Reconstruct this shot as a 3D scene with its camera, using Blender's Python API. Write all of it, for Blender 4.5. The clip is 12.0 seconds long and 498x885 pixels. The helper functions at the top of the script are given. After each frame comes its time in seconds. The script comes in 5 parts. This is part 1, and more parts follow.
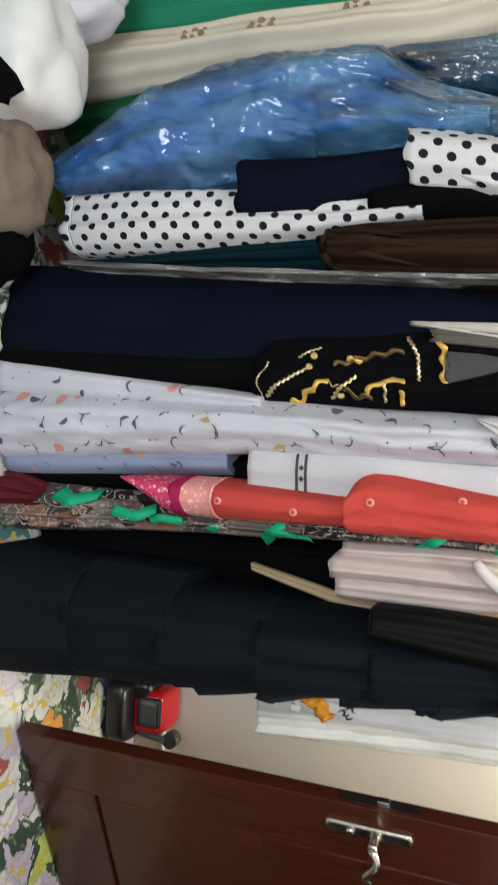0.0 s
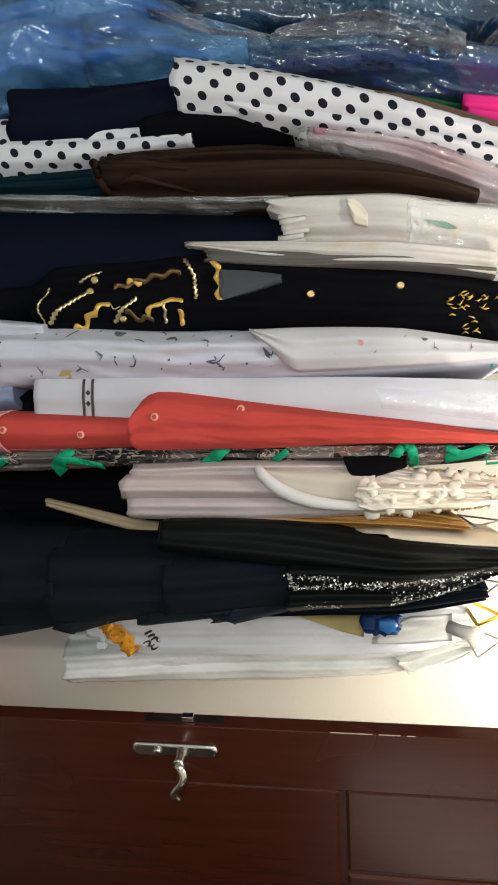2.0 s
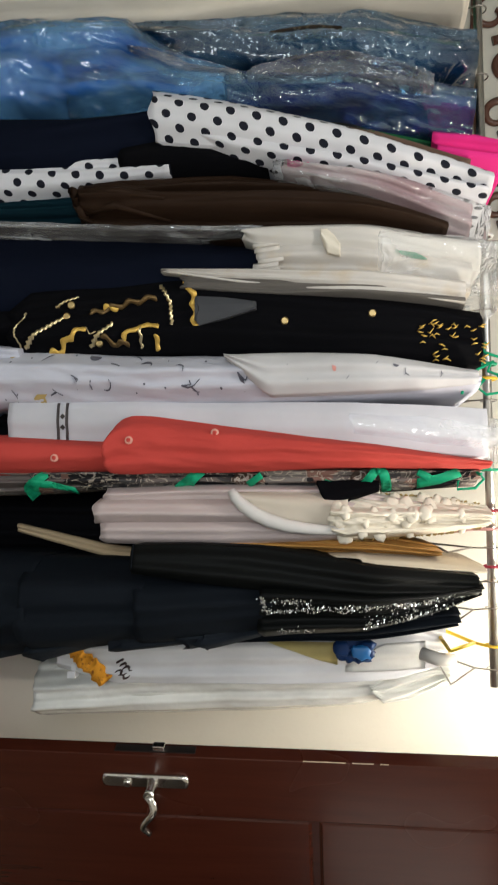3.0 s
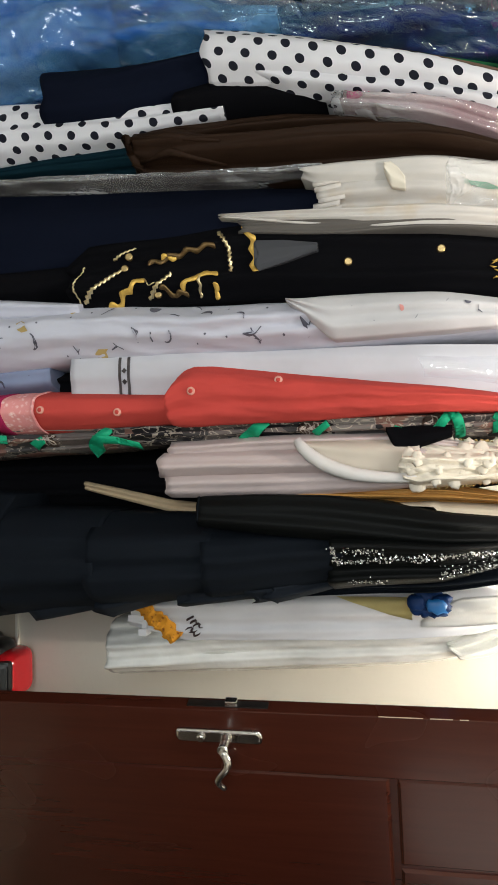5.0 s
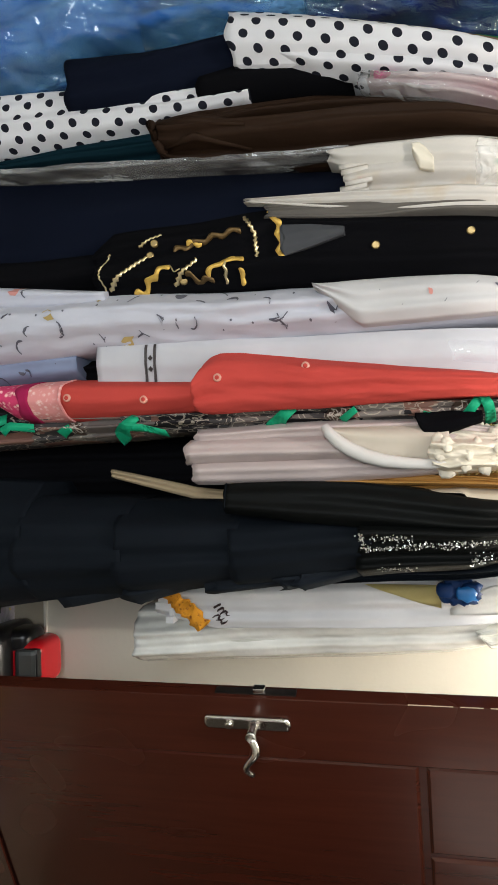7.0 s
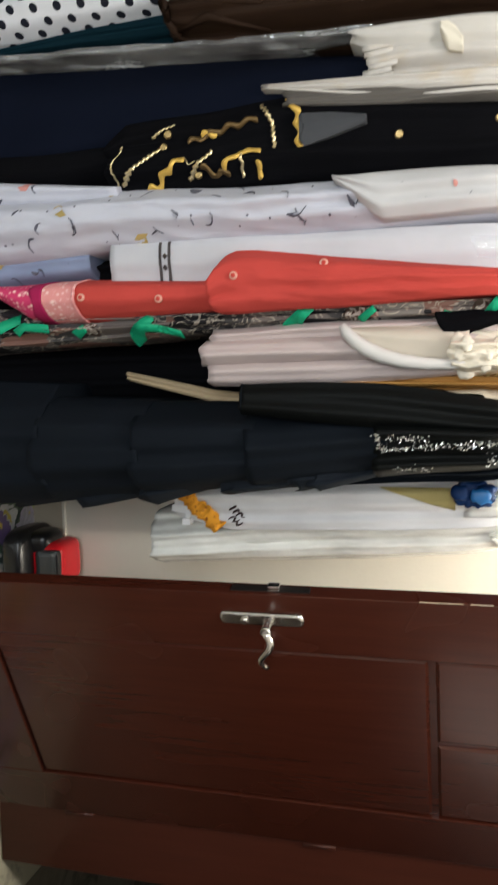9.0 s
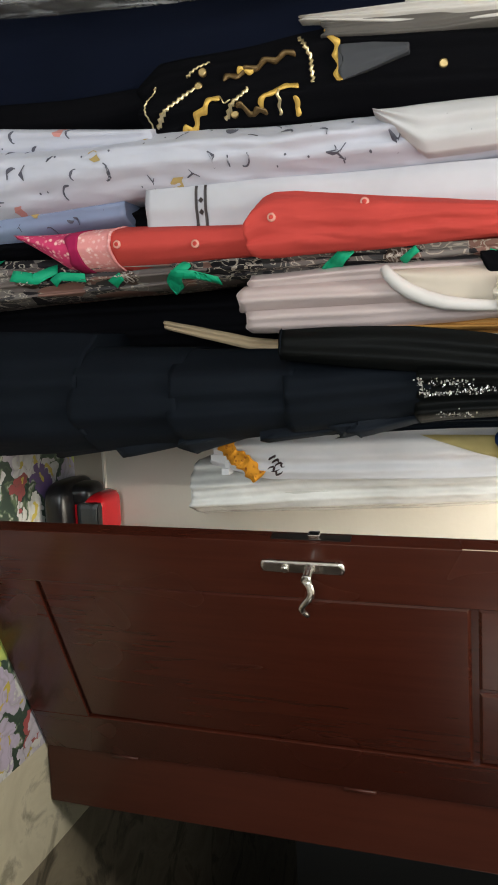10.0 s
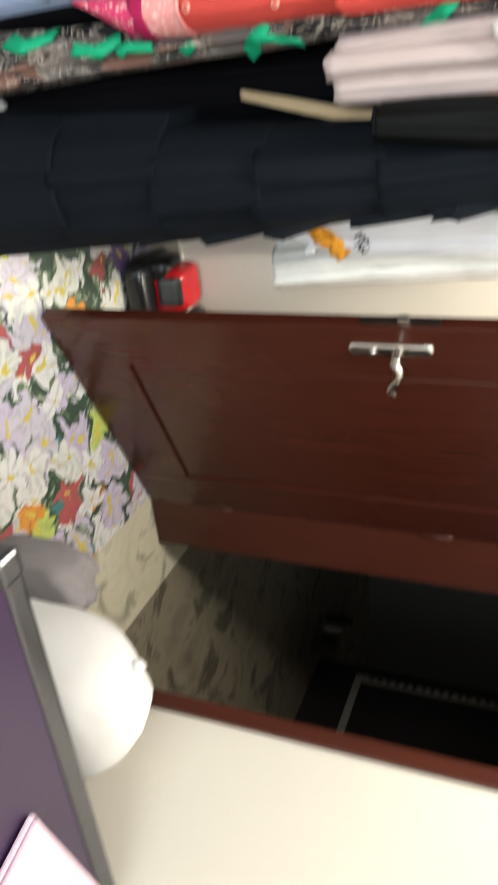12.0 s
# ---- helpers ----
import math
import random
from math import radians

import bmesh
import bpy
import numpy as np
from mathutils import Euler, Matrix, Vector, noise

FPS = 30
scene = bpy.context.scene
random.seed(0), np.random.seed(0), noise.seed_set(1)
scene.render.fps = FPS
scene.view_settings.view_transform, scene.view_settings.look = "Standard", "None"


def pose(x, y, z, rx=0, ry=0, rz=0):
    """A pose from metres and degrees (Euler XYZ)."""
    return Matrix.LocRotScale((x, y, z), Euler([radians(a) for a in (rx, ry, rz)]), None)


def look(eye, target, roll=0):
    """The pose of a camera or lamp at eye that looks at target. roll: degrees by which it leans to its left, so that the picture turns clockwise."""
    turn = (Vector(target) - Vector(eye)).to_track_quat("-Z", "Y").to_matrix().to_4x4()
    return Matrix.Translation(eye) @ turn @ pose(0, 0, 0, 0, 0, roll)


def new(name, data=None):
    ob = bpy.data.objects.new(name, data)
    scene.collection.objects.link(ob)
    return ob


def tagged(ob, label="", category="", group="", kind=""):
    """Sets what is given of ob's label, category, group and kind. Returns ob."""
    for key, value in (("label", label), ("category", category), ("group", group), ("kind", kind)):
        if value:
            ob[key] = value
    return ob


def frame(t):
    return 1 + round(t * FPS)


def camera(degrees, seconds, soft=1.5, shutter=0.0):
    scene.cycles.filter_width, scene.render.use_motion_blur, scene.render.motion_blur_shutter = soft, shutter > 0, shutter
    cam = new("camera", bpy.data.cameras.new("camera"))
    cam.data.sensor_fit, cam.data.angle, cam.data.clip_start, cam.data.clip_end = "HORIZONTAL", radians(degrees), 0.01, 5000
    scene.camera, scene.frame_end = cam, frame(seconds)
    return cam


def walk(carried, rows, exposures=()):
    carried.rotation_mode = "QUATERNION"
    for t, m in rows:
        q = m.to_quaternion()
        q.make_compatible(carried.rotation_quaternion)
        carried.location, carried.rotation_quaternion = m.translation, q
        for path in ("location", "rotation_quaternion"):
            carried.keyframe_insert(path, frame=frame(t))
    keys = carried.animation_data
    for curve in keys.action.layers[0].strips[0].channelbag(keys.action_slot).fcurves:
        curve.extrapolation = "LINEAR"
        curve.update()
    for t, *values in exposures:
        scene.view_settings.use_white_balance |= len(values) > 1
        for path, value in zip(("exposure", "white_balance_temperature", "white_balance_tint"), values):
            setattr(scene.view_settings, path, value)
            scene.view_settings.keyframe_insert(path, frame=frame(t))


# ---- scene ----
cam = camera(36.40, 12.0, shutter=0.5)
EXPOSURES = [(0.0, 0.42), (1.0, 0.6), (2.0, 0.08), (2.6, -0.1), (4.5, 0.08), (7.0, 0.22), (9.5, 0.33), (11.4, 0.5), (12.0, 1.0)]
PATH = [
    (0.0, (0.0224, 0.1316, 1.4041), (0.0136, 1.9942, 0.6755), 92.63),
    (0.5, (0.0714, 0.1012, 1.4016), (0.0995, 1.9914, 0.7486), 92.41),
    (1.0, (0.1155, 0.1084, 1.4710), (0.0329, 2.0435, 0.9722), 91.82),
    (1.5, (0.1785, 0.1236, 1.4965), (0.1036, 2.0844, 1.1096), 89.46),
    (2.0, (0.2288, 0.1310, 1.5205), (0.1865, 2.1071, 1.2153), 89.39),
    (2.5, (0.2324, 0.1249, 1.5172), (0.0818, 2.1020, 1.2557), 89.28),
    (2.7, (0.2428, 0.1176, 1.5220), (0.0816, 2.0978, 1.2919), 89.30),
    (4.3, (0.3286, 0.1809, 1.5389), (0.3189, 2.1389, 1.1310), 89.75),
    (4.5, (0.3255, 0.1756, 1.5381), (0.2891, 2.1304, 1.1171), 89.33),
    (5.0, (0.3225, 0.1772, 1.5247), (0.2365, 2.1306, 1.1039), 88.00),
    (5.5, (0.3328, 0.1804, 1.5154), (0.2491, 2.1346, 1.0982), 87.57),
    (6.0, (0.3358, 0.1848, 1.5219), (0.2836, 2.1397, 1.1028), 87.60),
    (6.5, (0.3345, 0.1873, 1.5125), (0.2787, 2.1367, 1.0693), 87.73),
    (7.0, (0.3309, 0.1860, 1.5148), (0.2676, 2.1259, 1.0326), 87.85),
    (8.8, (0.3443, 0.1992, 1.5038), (0.4650, 2.1304, 0.9978), 89.91),
    (9.0, (0.3667, 0.1920, 1.5086), (0.5214, 2.1161, 0.9850), 89.71),
    (9.5, (0.3805, 0.1994, 1.4987), (0.6322, 2.0869, 0.8871), 91.10),
    (10.0, (0.3959, 0.2019, 1.4964), (0.6530, 2.0876, 0.8816), 90.10),
    (10.5, (0.4074, 0.2049, 1.4770), (0.6953, 2.0829, 0.8525), 89.08),
    (11.0, (0.3376, 0.2194, 1.4824), (0.7990, 2.0611, 0.8538), 92.59),
    (11.5, (0.2441, 0.2209, 1.4689), (0.8210, 2.0077, 0.7801), 94.04),
    (12.0, (0.2426, 0.2004, 1.4371), (1.1626, 1.8154, 0.6988), 95.29),
]
walk(cam, [(t, look(eye, target, roll)) for t, eye, target, roll in PATH], EXPOSURES)

# ---- light ----
world = bpy.data.worlds.new("world")
scene.world = world
world.use_nodes = True
wn = world.node_tree.nodes
sky = wn.new("ShaderNodeTexSky")
sky.sky_type, sky.sun_disc, sky.sun_elevation, sky.sun_rotation = "NISHITA", False, radians(35), radians(200)
wn["Background"].inputs["Strength"].default_value = 0.08
world.node_tree.links.new(sky.outputs[0], wn["Background"].inputs["Color"])


def area(name, eye, target, sx, sy, watts, color):
    data = bpy.data.lights.new(name, "AREA")
    data.shape, data.size, data.size_y, data.energy, data.color = "RECTANGLE", sx, sy, watts, color
    ob = new(name, data)
    ob.matrix_world = look(eye, target)
    return ob


# daylight in the window opening behind the camera, the tube lamp high by the back wall, an unseen overhead fill added
# to brighten the clothes' tops, a lamp standing in for the next room's window
area("window_daylight", (-0.35, -1.96, 1.55), (-0.2, 2.0, 1.0), 1.5, 1.3, 60, (0.88, 0.95, 1.0))
area("tube_light", (0.95, 2.28, 2.62), (0.85, 2.25, 0.0), 1.1, 0.07, 44, (1.0, 0.92, 0.79))
area("overhead_fill_light", (0.1, 1.15, 2.70), (0.0, 1.4, 0.0), 0.9, 0.12, 16, (1.0, 0.95, 0.89))
area("next_room_daylight", (5.85, 0.95, 2.0), (2.0, 2.2, 1.4), 1.5, 1.3, 8.5, (1.0, 0.93, 0.84))

# ---- materials ----


def mat(name, rough=0.8, metal=0.0):
    m = bpy.data.materials.new(name)
    m.use_nodes = True
    nt = m.node_tree
    b = nt.nodes["Principled BSDF"]
    b.inputs["Roughness"].default_value, b.inputs["Metallic"].default_value = rough, metal
    return m, nt, b


def node(nt, kind, **values):
    n = nt.nodes.new(kind)
    for key, value in values.items():
        n.inputs[key].default_value = value
    return n


def uv(nt, sx=1.0, sy=1.0):
    c = nt.nodes.new("ShaderNodeUVMap")
    mp = node(nt, "ShaderNodeMapping", Scale=(sx, sy, 1))
    nt.links.new(c.outputs[0], mp.inputs[0])
    return mp.outputs[0]


def coords(nt, scale=(1, 1, 1)):
    c = nt.nodes.new("ShaderNodeTexCoord")
    mp = node(nt, "ShaderNodeMapping", Scale=scale)
    nt.links.new(c.outputs["Object"], mp.inputs[0])
    return mp.outputs[0]


def ramp(nt, fac, stops, mode="LINEAR"):
    r = nt.nodes.new("ShaderNodeValToRGB")
    r.color_ramp.interpolation = mode
    e = r.color_ramp.elements
    while len(e) < len(stops):
        e.new(0.5)
    for k, (p, c) in enumerate(stops):
        e[k].position, e[k].color = p, (*c, 1)
    nt.links.new(fac, r.inputs[0])
    return r.outputs[0]


def mixc(nt, fac, a, b, mode="MIX"):
    m = nt.nodes.new("ShaderNodeMix")
    m.data_type, m.blend_type = "RGBA", mode
    for sock, v in ((m.inputs[0], fac), (m.inputs[6], a), (m.inputs[7], b)):
        if isinstance(v, (int, float)):
            sock.default_value = v
        elif isinstance(v, tuple):
            sock.default_value = (*v, 1)
        else:
            nt.links.new(v, sock)
    return m.outputs[2]


def calc(nt, op, a, b=None):
    m = nt.nodes.new("ShaderNodeMath")
    m.operation = op
    for sock, v in ((m.inputs[0], a), (m.inputs[1], b)):
        if v is None:
            continue
        if isinstance(v, (int, float)):
            sock.default_value = v
        else:
            nt.links.new(v, sock)
    return m.outputs[0]


def tex(nt, vec, scale, detail=4.0, rough=0.55, distort=0.0):
    n = node(nt, "ShaderNodeTexNoise", Scale=scale, Detail=detail, Roughness=rough, Distortion=distort)
    nt.links.new(vec, n.inputs["Vector"])
    return n.outputs[0]


def vor(nt, vec, scale, feature="F1", rnd=1.0):
    n = node(nt, "ShaderNodeTexVoronoi", Scale=scale, Randomness=rnd)
    n.feature = feature
    nt.links.new(vec, n.inputs["Vector"])
    return n


def bump(nt, b, height, strength, distance=0.01):
    n = node(nt, "ShaderNodeBump", Strength=strength, Distance=distance)
    nt.links.new(height, n.inputs["Height"])
    nt.links.new(n.outputs[0], b.inputs["Normal"])


def darker(c, k):
    return tuple(v * k for v in c)


def cloth(name, c, rough=0.85, vary=0.75, weave=900, crease=0.35, sheen=0.0):
    """Woven cloth: a broad wash of wear, soft creases along the hang, and a fine weave."""
    m, nt, b = mat(name, rough)
    o = coords(nt)
    wash = tex(nt, o, 5.0, 4)
    col = mixc(nt, wash, darker(c, vary), tuple(min(1.0, v * 1.12) for v in c))
    nt.links.new(col, b.inputs["Base Color"])
    fold = tex(nt, coords(nt, (13, 13, 4.0)), 1.0, 2)
    fine = tex(nt, o, weave, 1)
    bump(nt, b, calc(nt, "ADD", fold, calc(nt, "MULTIPLY", fine, 0.06)), crease, 0.012)
    b.inputs["Sheen Weight"].default_value = sheen
    b.inputs["Specular IOR Level"].default_value = 0.5 if rough < 0.45 else (0.05 if max(c) < 0.03 else 0.16)
    return m, nt, b, col


def plain(name, c, **kw):
    return cloth(name, c, **kw)[0]


def dotted(name, base, dot, step, radius):
    m, nt, b, col = cloth(name, base, crease=0.25)
    v = nt.nodes.new("ShaderNodeSeparateXYZ")
    nt.links.new(uv(nt, 1 / step, 1 / step), v.inputs[0])

    def lattice(shift):
        d = []
        for k in (0, 1):
            f = calc(nt, "FRACT", calc(nt, "ADD", v.outputs[k], shift + 40.0))
            d.append(calc(nt, "POWER", calc(nt, "SUBTRACT", f, 0.5), 2.0))
        return calc(nt, "SQRT", calc(nt, "ADD", d[0], d[1]))
    near = calc(nt, "MINIMUM", lattice(0.0), lattice(0.5))
    nt.links.new(mixc(nt, calc(nt, "LESS_THAN", near, radius / step), col, dot), b.inputs["Base Color"])
    return m


def film_plastic(name, tint, body, clear, rough=0.16, crinkle=1.0, ior=1.6):
    """Thin crinkled film: partly see-through, with sharp glints."""
    m, nt, b = mat(name, rough)
    o = coords(nt, (1, 1, 0.6))
    b.inputs["Base Color"].default_value = (*body, 1)
    b.inputs["IOR"].default_value = ior

    def ridge(scale, distort, along):
        n = tex(nt, coords(nt, along), scale, 2, 0.5, distort)
        return calc(nt, "ABSOLUTE", calc(nt, "SUBTRACT", n, 0.5))
    big = ridge(4.5, 0.5, (1, 1, 0.7))
    mid = ridge(15, 0.8, (0.7, 0.7, 1.15))
    fine = ridge(40, 0.4, (1, 1, 0.8))
    zone = ramp(nt, tex(nt, o, 6, 2), [(0.5, (0, 0, 0)), (0.66, (1, 1, 1))])
    sheet = calc(nt, "ADD", calc(nt, "MULTIPLY", big, 2.6), calc(nt, "MULTIPLY", calc(nt, "MULTIPLY", mid, calc(nt, "ADD", zone, 0.35)), 1.5))
    bump(nt, b, calc(nt, "ADD", sheet, calc(nt, "MULTIPLY", calc(nt, "MULTIPLY", fine, zone), 0.8)), crinkle, 0.035)
    tr = nt.nodes.new("ShaderNodeBsdfTransparent")
    tr.inputs[0].default_value = (*tint, 1)
    mx = nt.nodes.new("ShaderNodeMixShader")
    patch = ramp(nt, tex(nt, o, 6, 4), [(0.35, (clear + 0.15,) * 3), (0.65, (clear - 0.2,) * 3)])
    nt.links.new(patch, mx.inputs[0])
    nt.links.new(b.outputs[0], mx.inputs[1])
    nt.links.new(tr.outputs[0], mx.inputs[2])
    gl = node(nt, "ShaderNodeBsdfGlossy", Roughness=rough)
    gl.inputs["Color"].default_value = (1, 1, 1, 1)
    fr = node(nt, "ShaderNodeFresnel", IOR=ior)
    nrm = b.inputs["Normal"].links[0].from_socket
    nt.links.new(nrm, gl.inputs["Normal"])
    nt.links.new(nrm, fr.inputs["Normal"])
    top = nt.nodes.new("ShaderNodeMixShader")
    nt.links.new(fr.outputs[0], top.inputs[0])
    nt.links.new(mx.outputs[0], top.inputs[1])
    nt.links.new(gl.outputs[0], top.inputs[2])
    b.inputs["Roughness"].default_value = 0.5
    nt.links.new(top.outputs[0], nt.nodes["Material Output"].inputs[0])
    return m


def metal(name, c, rough=0.2):
    m, nt, b = mat(name, rough, 1.0)
    o = coords(nt)
    nt.links.new(mixc(nt, tex(nt, o, 60, 3), darker(c, 0.8), c), b.inputs["Base Color"])
    nt.links.new(ramp(nt, tex(nt, o, 35, 4), [(0.3, (rough,) * 3), (0.8, (rough + 0.15,) * 3)]), b.inputs["Roughness"])
    return m


def painted(name, c, rough=0.55, stain=0.88, bumpy=0.15):
    m, nt, b = mat(name, rough)
    o = coords(nt)
    big = tex(nt, o, 1.6, 5)
    small = tex(nt, o, 45, 4)
    col = mixc(nt, big, darker(c, stain), c)
    col = mixc(nt, ramp(nt, small, [(0.6, (0, 0, 0)), (0.8, (0.25, 0.25, 0.25))]), col, darker(c, 0.8))
    nt.links.new(col, b.inputs["Base Color"])
    bump(nt, b, small, bumpy, 0.004)
    return m


def wood(name, c1, c2, rough=0.28, along=(14, 14, 1.2)):
    m, nt, b = mat(name, rough)
    o = coords(nt, along)
    grain = tex(nt, o, 3.0, 4, 0.55, 0.3)
    streak = tex(nt, coords(nt, (90, 90, 2.5)), 1.0, 3)
    col = mixc(nt, grain, c1, c2)
    col = mixc(nt, calc(nt, "MULTIPLY", streak, 0.18), col, darker(c1, 0.75))
    nt.links.new(col, b.inputs["Base Color"])
    nt.links.new(ramp(nt, tex(nt, coords(nt), 4, 1), [(0.3, (rough,) * 3), (0.75, (rough + 0.05,) * 3)]), b.inputs["Roughness"])
    bump(nt, b, streak, 0.006, 0.002)
    b.inputs["Specular IOR Level"].default_value = 0.35
    b.inputs["Coat Weight"].default_value, b.inputs["Coat Roughness"].default_value = 0.2, 0.12
    return m


WALL = painted("cream_wall_paint", (0.665, 0.635, 0.55), 0.5)
CEIL = painted("white_ceiling_paint", (0.8, 0.79, 0.75), 0.8)
# The next room's gloom is put into this dark wall colour.
SHADEWALL = painted("room_shade_paint", (0.10, 0.10, 0.095), 0.8)
BASE = painted("beige_skirting_tile", (0.42, 0.37, 0.29), 0.3)
GROUT = painted("white_grout", (0.75, 0.73, 0.66), 0.7)
MAHOGANY = wood("mahogany_varnish", (0.036, 0.008, 0.0045), (0.072, 0.017, 0.009), 0.24)
JAMB = wood("mahogany_frame_varnish", (0.048, 0.0115, 0.0062), (0.075, 0.0195, 0.011), 0.36)
STEEL = metal("brushed_steel", (0.72, 0.70, 0.66), 0.16)
RODM = metal("grey_steel_tube", (0.45, 0.44, 0.42), 0.3)
WIRE = metal("thin_wire", (0.35, 0.33, 0.30), 0.35)
LOCKM = metal("dark_lock_steel", (0.10, 0.085, 0.08), 0.4)
GOLD = metal("gold_braid", (0.78, 0.50, 0.11), 0.5)
GOLD.node_tree.nodes["Principled BSDF"].inputs["Metallic"].default_value = 0.55
GOLDB = metal("gold_button", (0.50, 0.37, 0.17), 0.4)


def marble(name, c1, c2, rough):
    m, nt, b = mat(name, rough)
    o = coords(nt)
    n = tex(nt, o, 4.0, 6, 0.62, 0.8)
    col = ramp(nt, n, [(0.3, c1), (0.52, c2), (0.62, darker(c1, 0.6)), (0.8, c2)])
    nt.links.new(col, b.inputs["Base Color"])
    bump(nt, b, tex(nt, o, 30, 3), 0.03, 0.002)
    return m


SILL = marble("cream_marble", (0.54, 0.50, 0.36), (0.64, 0.60, 0.45), 0.3)
# Darker than the threshold: shade past the doorway is put into this colour.
MARBLE = marble("shaded_streaked_marble", (0.14, 0.12, 0.085), (0.26, 0.225, 0.16), 0.42)


def floral():
    """Printed vinyl with big overlapping flowers and leaves."""
    m, nt, b = mat("floral_vinyl", 0.32)
    o = coords(nt)
    wob = nt.nodes.new("ShaderNodeVectorMath")
    wob.operation = "MULTIPLY_ADD"
    nz = node(nt, "ShaderNodeTexNoise", Scale=9.0, Detail=3.0)
    nt.links.new(o, nz.inputs["Vector"])
    nt.links.new(nz.outputs["Color"], wob.inputs[0])
    wob.inputs[1].default_value = (0.22, 0.22, 0.0)
    nt.links.new(o, wob.inputs[2])

    def blossom(scale, shift, count):
        """Petalled flowers: a petal mask, a colour pick and a centre mask for each cell."""
        v = node(nt, "ShaderNodeTexVoronoi", Scale=scale, Randomness=0.85)
        v.voronoi_dimensions = "2D"
        mv = node(nt, "ShaderNodeVectorMath")
        mv.inputs[1].default_value = (shift, shift * 0.7, 0)
        nt.links.new(wob.outputs[0], mv.inputs[0])
        nt.links.new(mv.outputs[0], v.inputs["Vector"])
        dv = nt.nodes.new("ShaderNodeVectorMath")
        dv.operation = "SUBTRACT"
        nt.links.new(mv.outputs[0], dv.inputs[0])
        nt.links.new(v.outputs["Position"], dv.inputs[1])
        xyz = nt.nodes.new("ShaderNodeSeparateXYZ")
        nt.links.new(dv.outputs[0], xyz.inputs[0])
        pick = nt.nodes.new("ShaderNodeSeparateColor")
        nt.links.new(v.outputs["Color"], pick.inputs[0])
        turn = calc(nt, "ADD", calc(nt, "MULTIPLY", calc(nt, "ARCTAN2", xyz.outputs[0], xyz.outputs[1]), count), calc(nt, "MULTIPLY", pick.outputs[1], 6.0))
        wave = calc(nt, "ABSOLUTE", calc(nt, "SINE", turn))
        edge = calc(nt, "ADD", calc(nt, "MULTIPLY", calc(nt, "POWER", wave, 0.5), 0.24), 0.24)
        inside = calc(nt, "LESS_THAN", v.outputs["Distance"], edge)
        vein = calc(nt, "MULTIPLY", calc(nt, "SUBTRACT", 1.0, wave), 0.55)
        heart = calc(nt, "LESS_THAN", v.outputs["Distance"], 0.10)
        return inside, pick, vein, heart
    stops = [(0.0, (0.56, 0.53, 0.60)), (0.18, (0.70, 0.70, 0.69)), (0.36, (0.72, 0.30, 0.06)), (0.41, (0.68, 0.68, 0.65)), (0.55, (0.55, 0.49, 0.62)), (0.66, (0.42, 0.10, 0.10)),
             (0.70, (0.52, 0.62, 0.16)), (0.77, (0.66, 0.67, 0.62)), (0.90, (0.16, 0.10, 0.25)), (0.94, (0.08, 0.22, 0.22))]
    leaf = ramp(nt, vor(nt, wob.outputs[0], 38).outputs["Distance"], [(0.15, (0.50, 0.52, 0.46)), (0.34, (0.16, 0.22, 0.12)), (0.55, (0.05, 0.08, 0.06))])
    col = leaf
    for scale, shift, count in ((9.5, 3.1, 2.5), (6.0, 0.0, 3.0), (7.5, 7.7, 2.5)):
        inside, pick, vein, heart = blossom(scale, shift, count)
        petal = ramp(nt, pick.outputs[0], stops, "CONSTANT")
        petal = mixc(nt, vein, petal, mixc(nt, 0.55, petal, (0.12, 0.12, 0.10)))
        petal = mixc(nt, heart, petal, (0.62, 0.50, 0.10))
        keep = calc(nt, "MULTIPLY", inside, calc(nt, "LESS_THAN", pick.outputs[2], 0.72))
        col = mixc(nt, keep, col, petal)
    nt.links.new(col, b.inputs["Base Color"])
    bump(nt, b, tex(nt, o, 140, 2), 0.05, 0.002)
    return m


FLORAL = floral()

# ---- mesh helpers ----


def ring(bm, pts):
    return [bm.verts.new(p) for p in pts]


def loft(bm, rings, closed=True, caps=True, uvs=None):
    """Join rings of points, lowest first, into a skin; uvs: (u, v) for each ring's points, in metres."""
    made = [ring(bm, r) for r in rings]
    n = len(made[0])
    lay = bm.loops.layers.uv.verify() if uvs else None
    for k in range(len(made) - 1):
        for i in range(n if closed else n - 1):
            j = (i + 1) % n
            f = bm.faces.new((made[k][i], made[k][j], made[k + 1][j], made[k + 1][i]))
            f.smooth = True
            if uvs:
                jj = i + 1
                for lp, (a, c) in zip(f.loops, ((k, i), (k, jj), (k + 1, jj), (k + 1, i))):
                    lp[lay].uv = uvs[a][c]
    if caps and closed:
        for r, flip in ((made[0], True), (made[-1], False)):
            bm.faces.new(list(reversed(r)) if flip else r)
    return made


def box(bm, x0, x1, y0, y1, z0, z1, bevel=0.0, m=None):
    r = bmesh.ops.create_cube(bm, size=1.0)
    vs = r["verts"]
    bmesh.ops.scale(bm, vec=(x1 - x0, y1 - y0, z1 - z0), verts=vs)
    bmesh.ops.translate(bm, vec=((x0 + x1) / 2, (y0 + y1) / 2, (z0 + z1) / 2), verts=vs)
    if m is not None:
        bmesh.ops.transform(bm, matrix=m, verts=vs)
    if bevel:
        es = list({e for v in vs for e in v.link_edges})
        bmesh.ops.bevel(bm, geom=es, offset=bevel, segments=2, affect="EDGES", profile=0.6)
    return bm


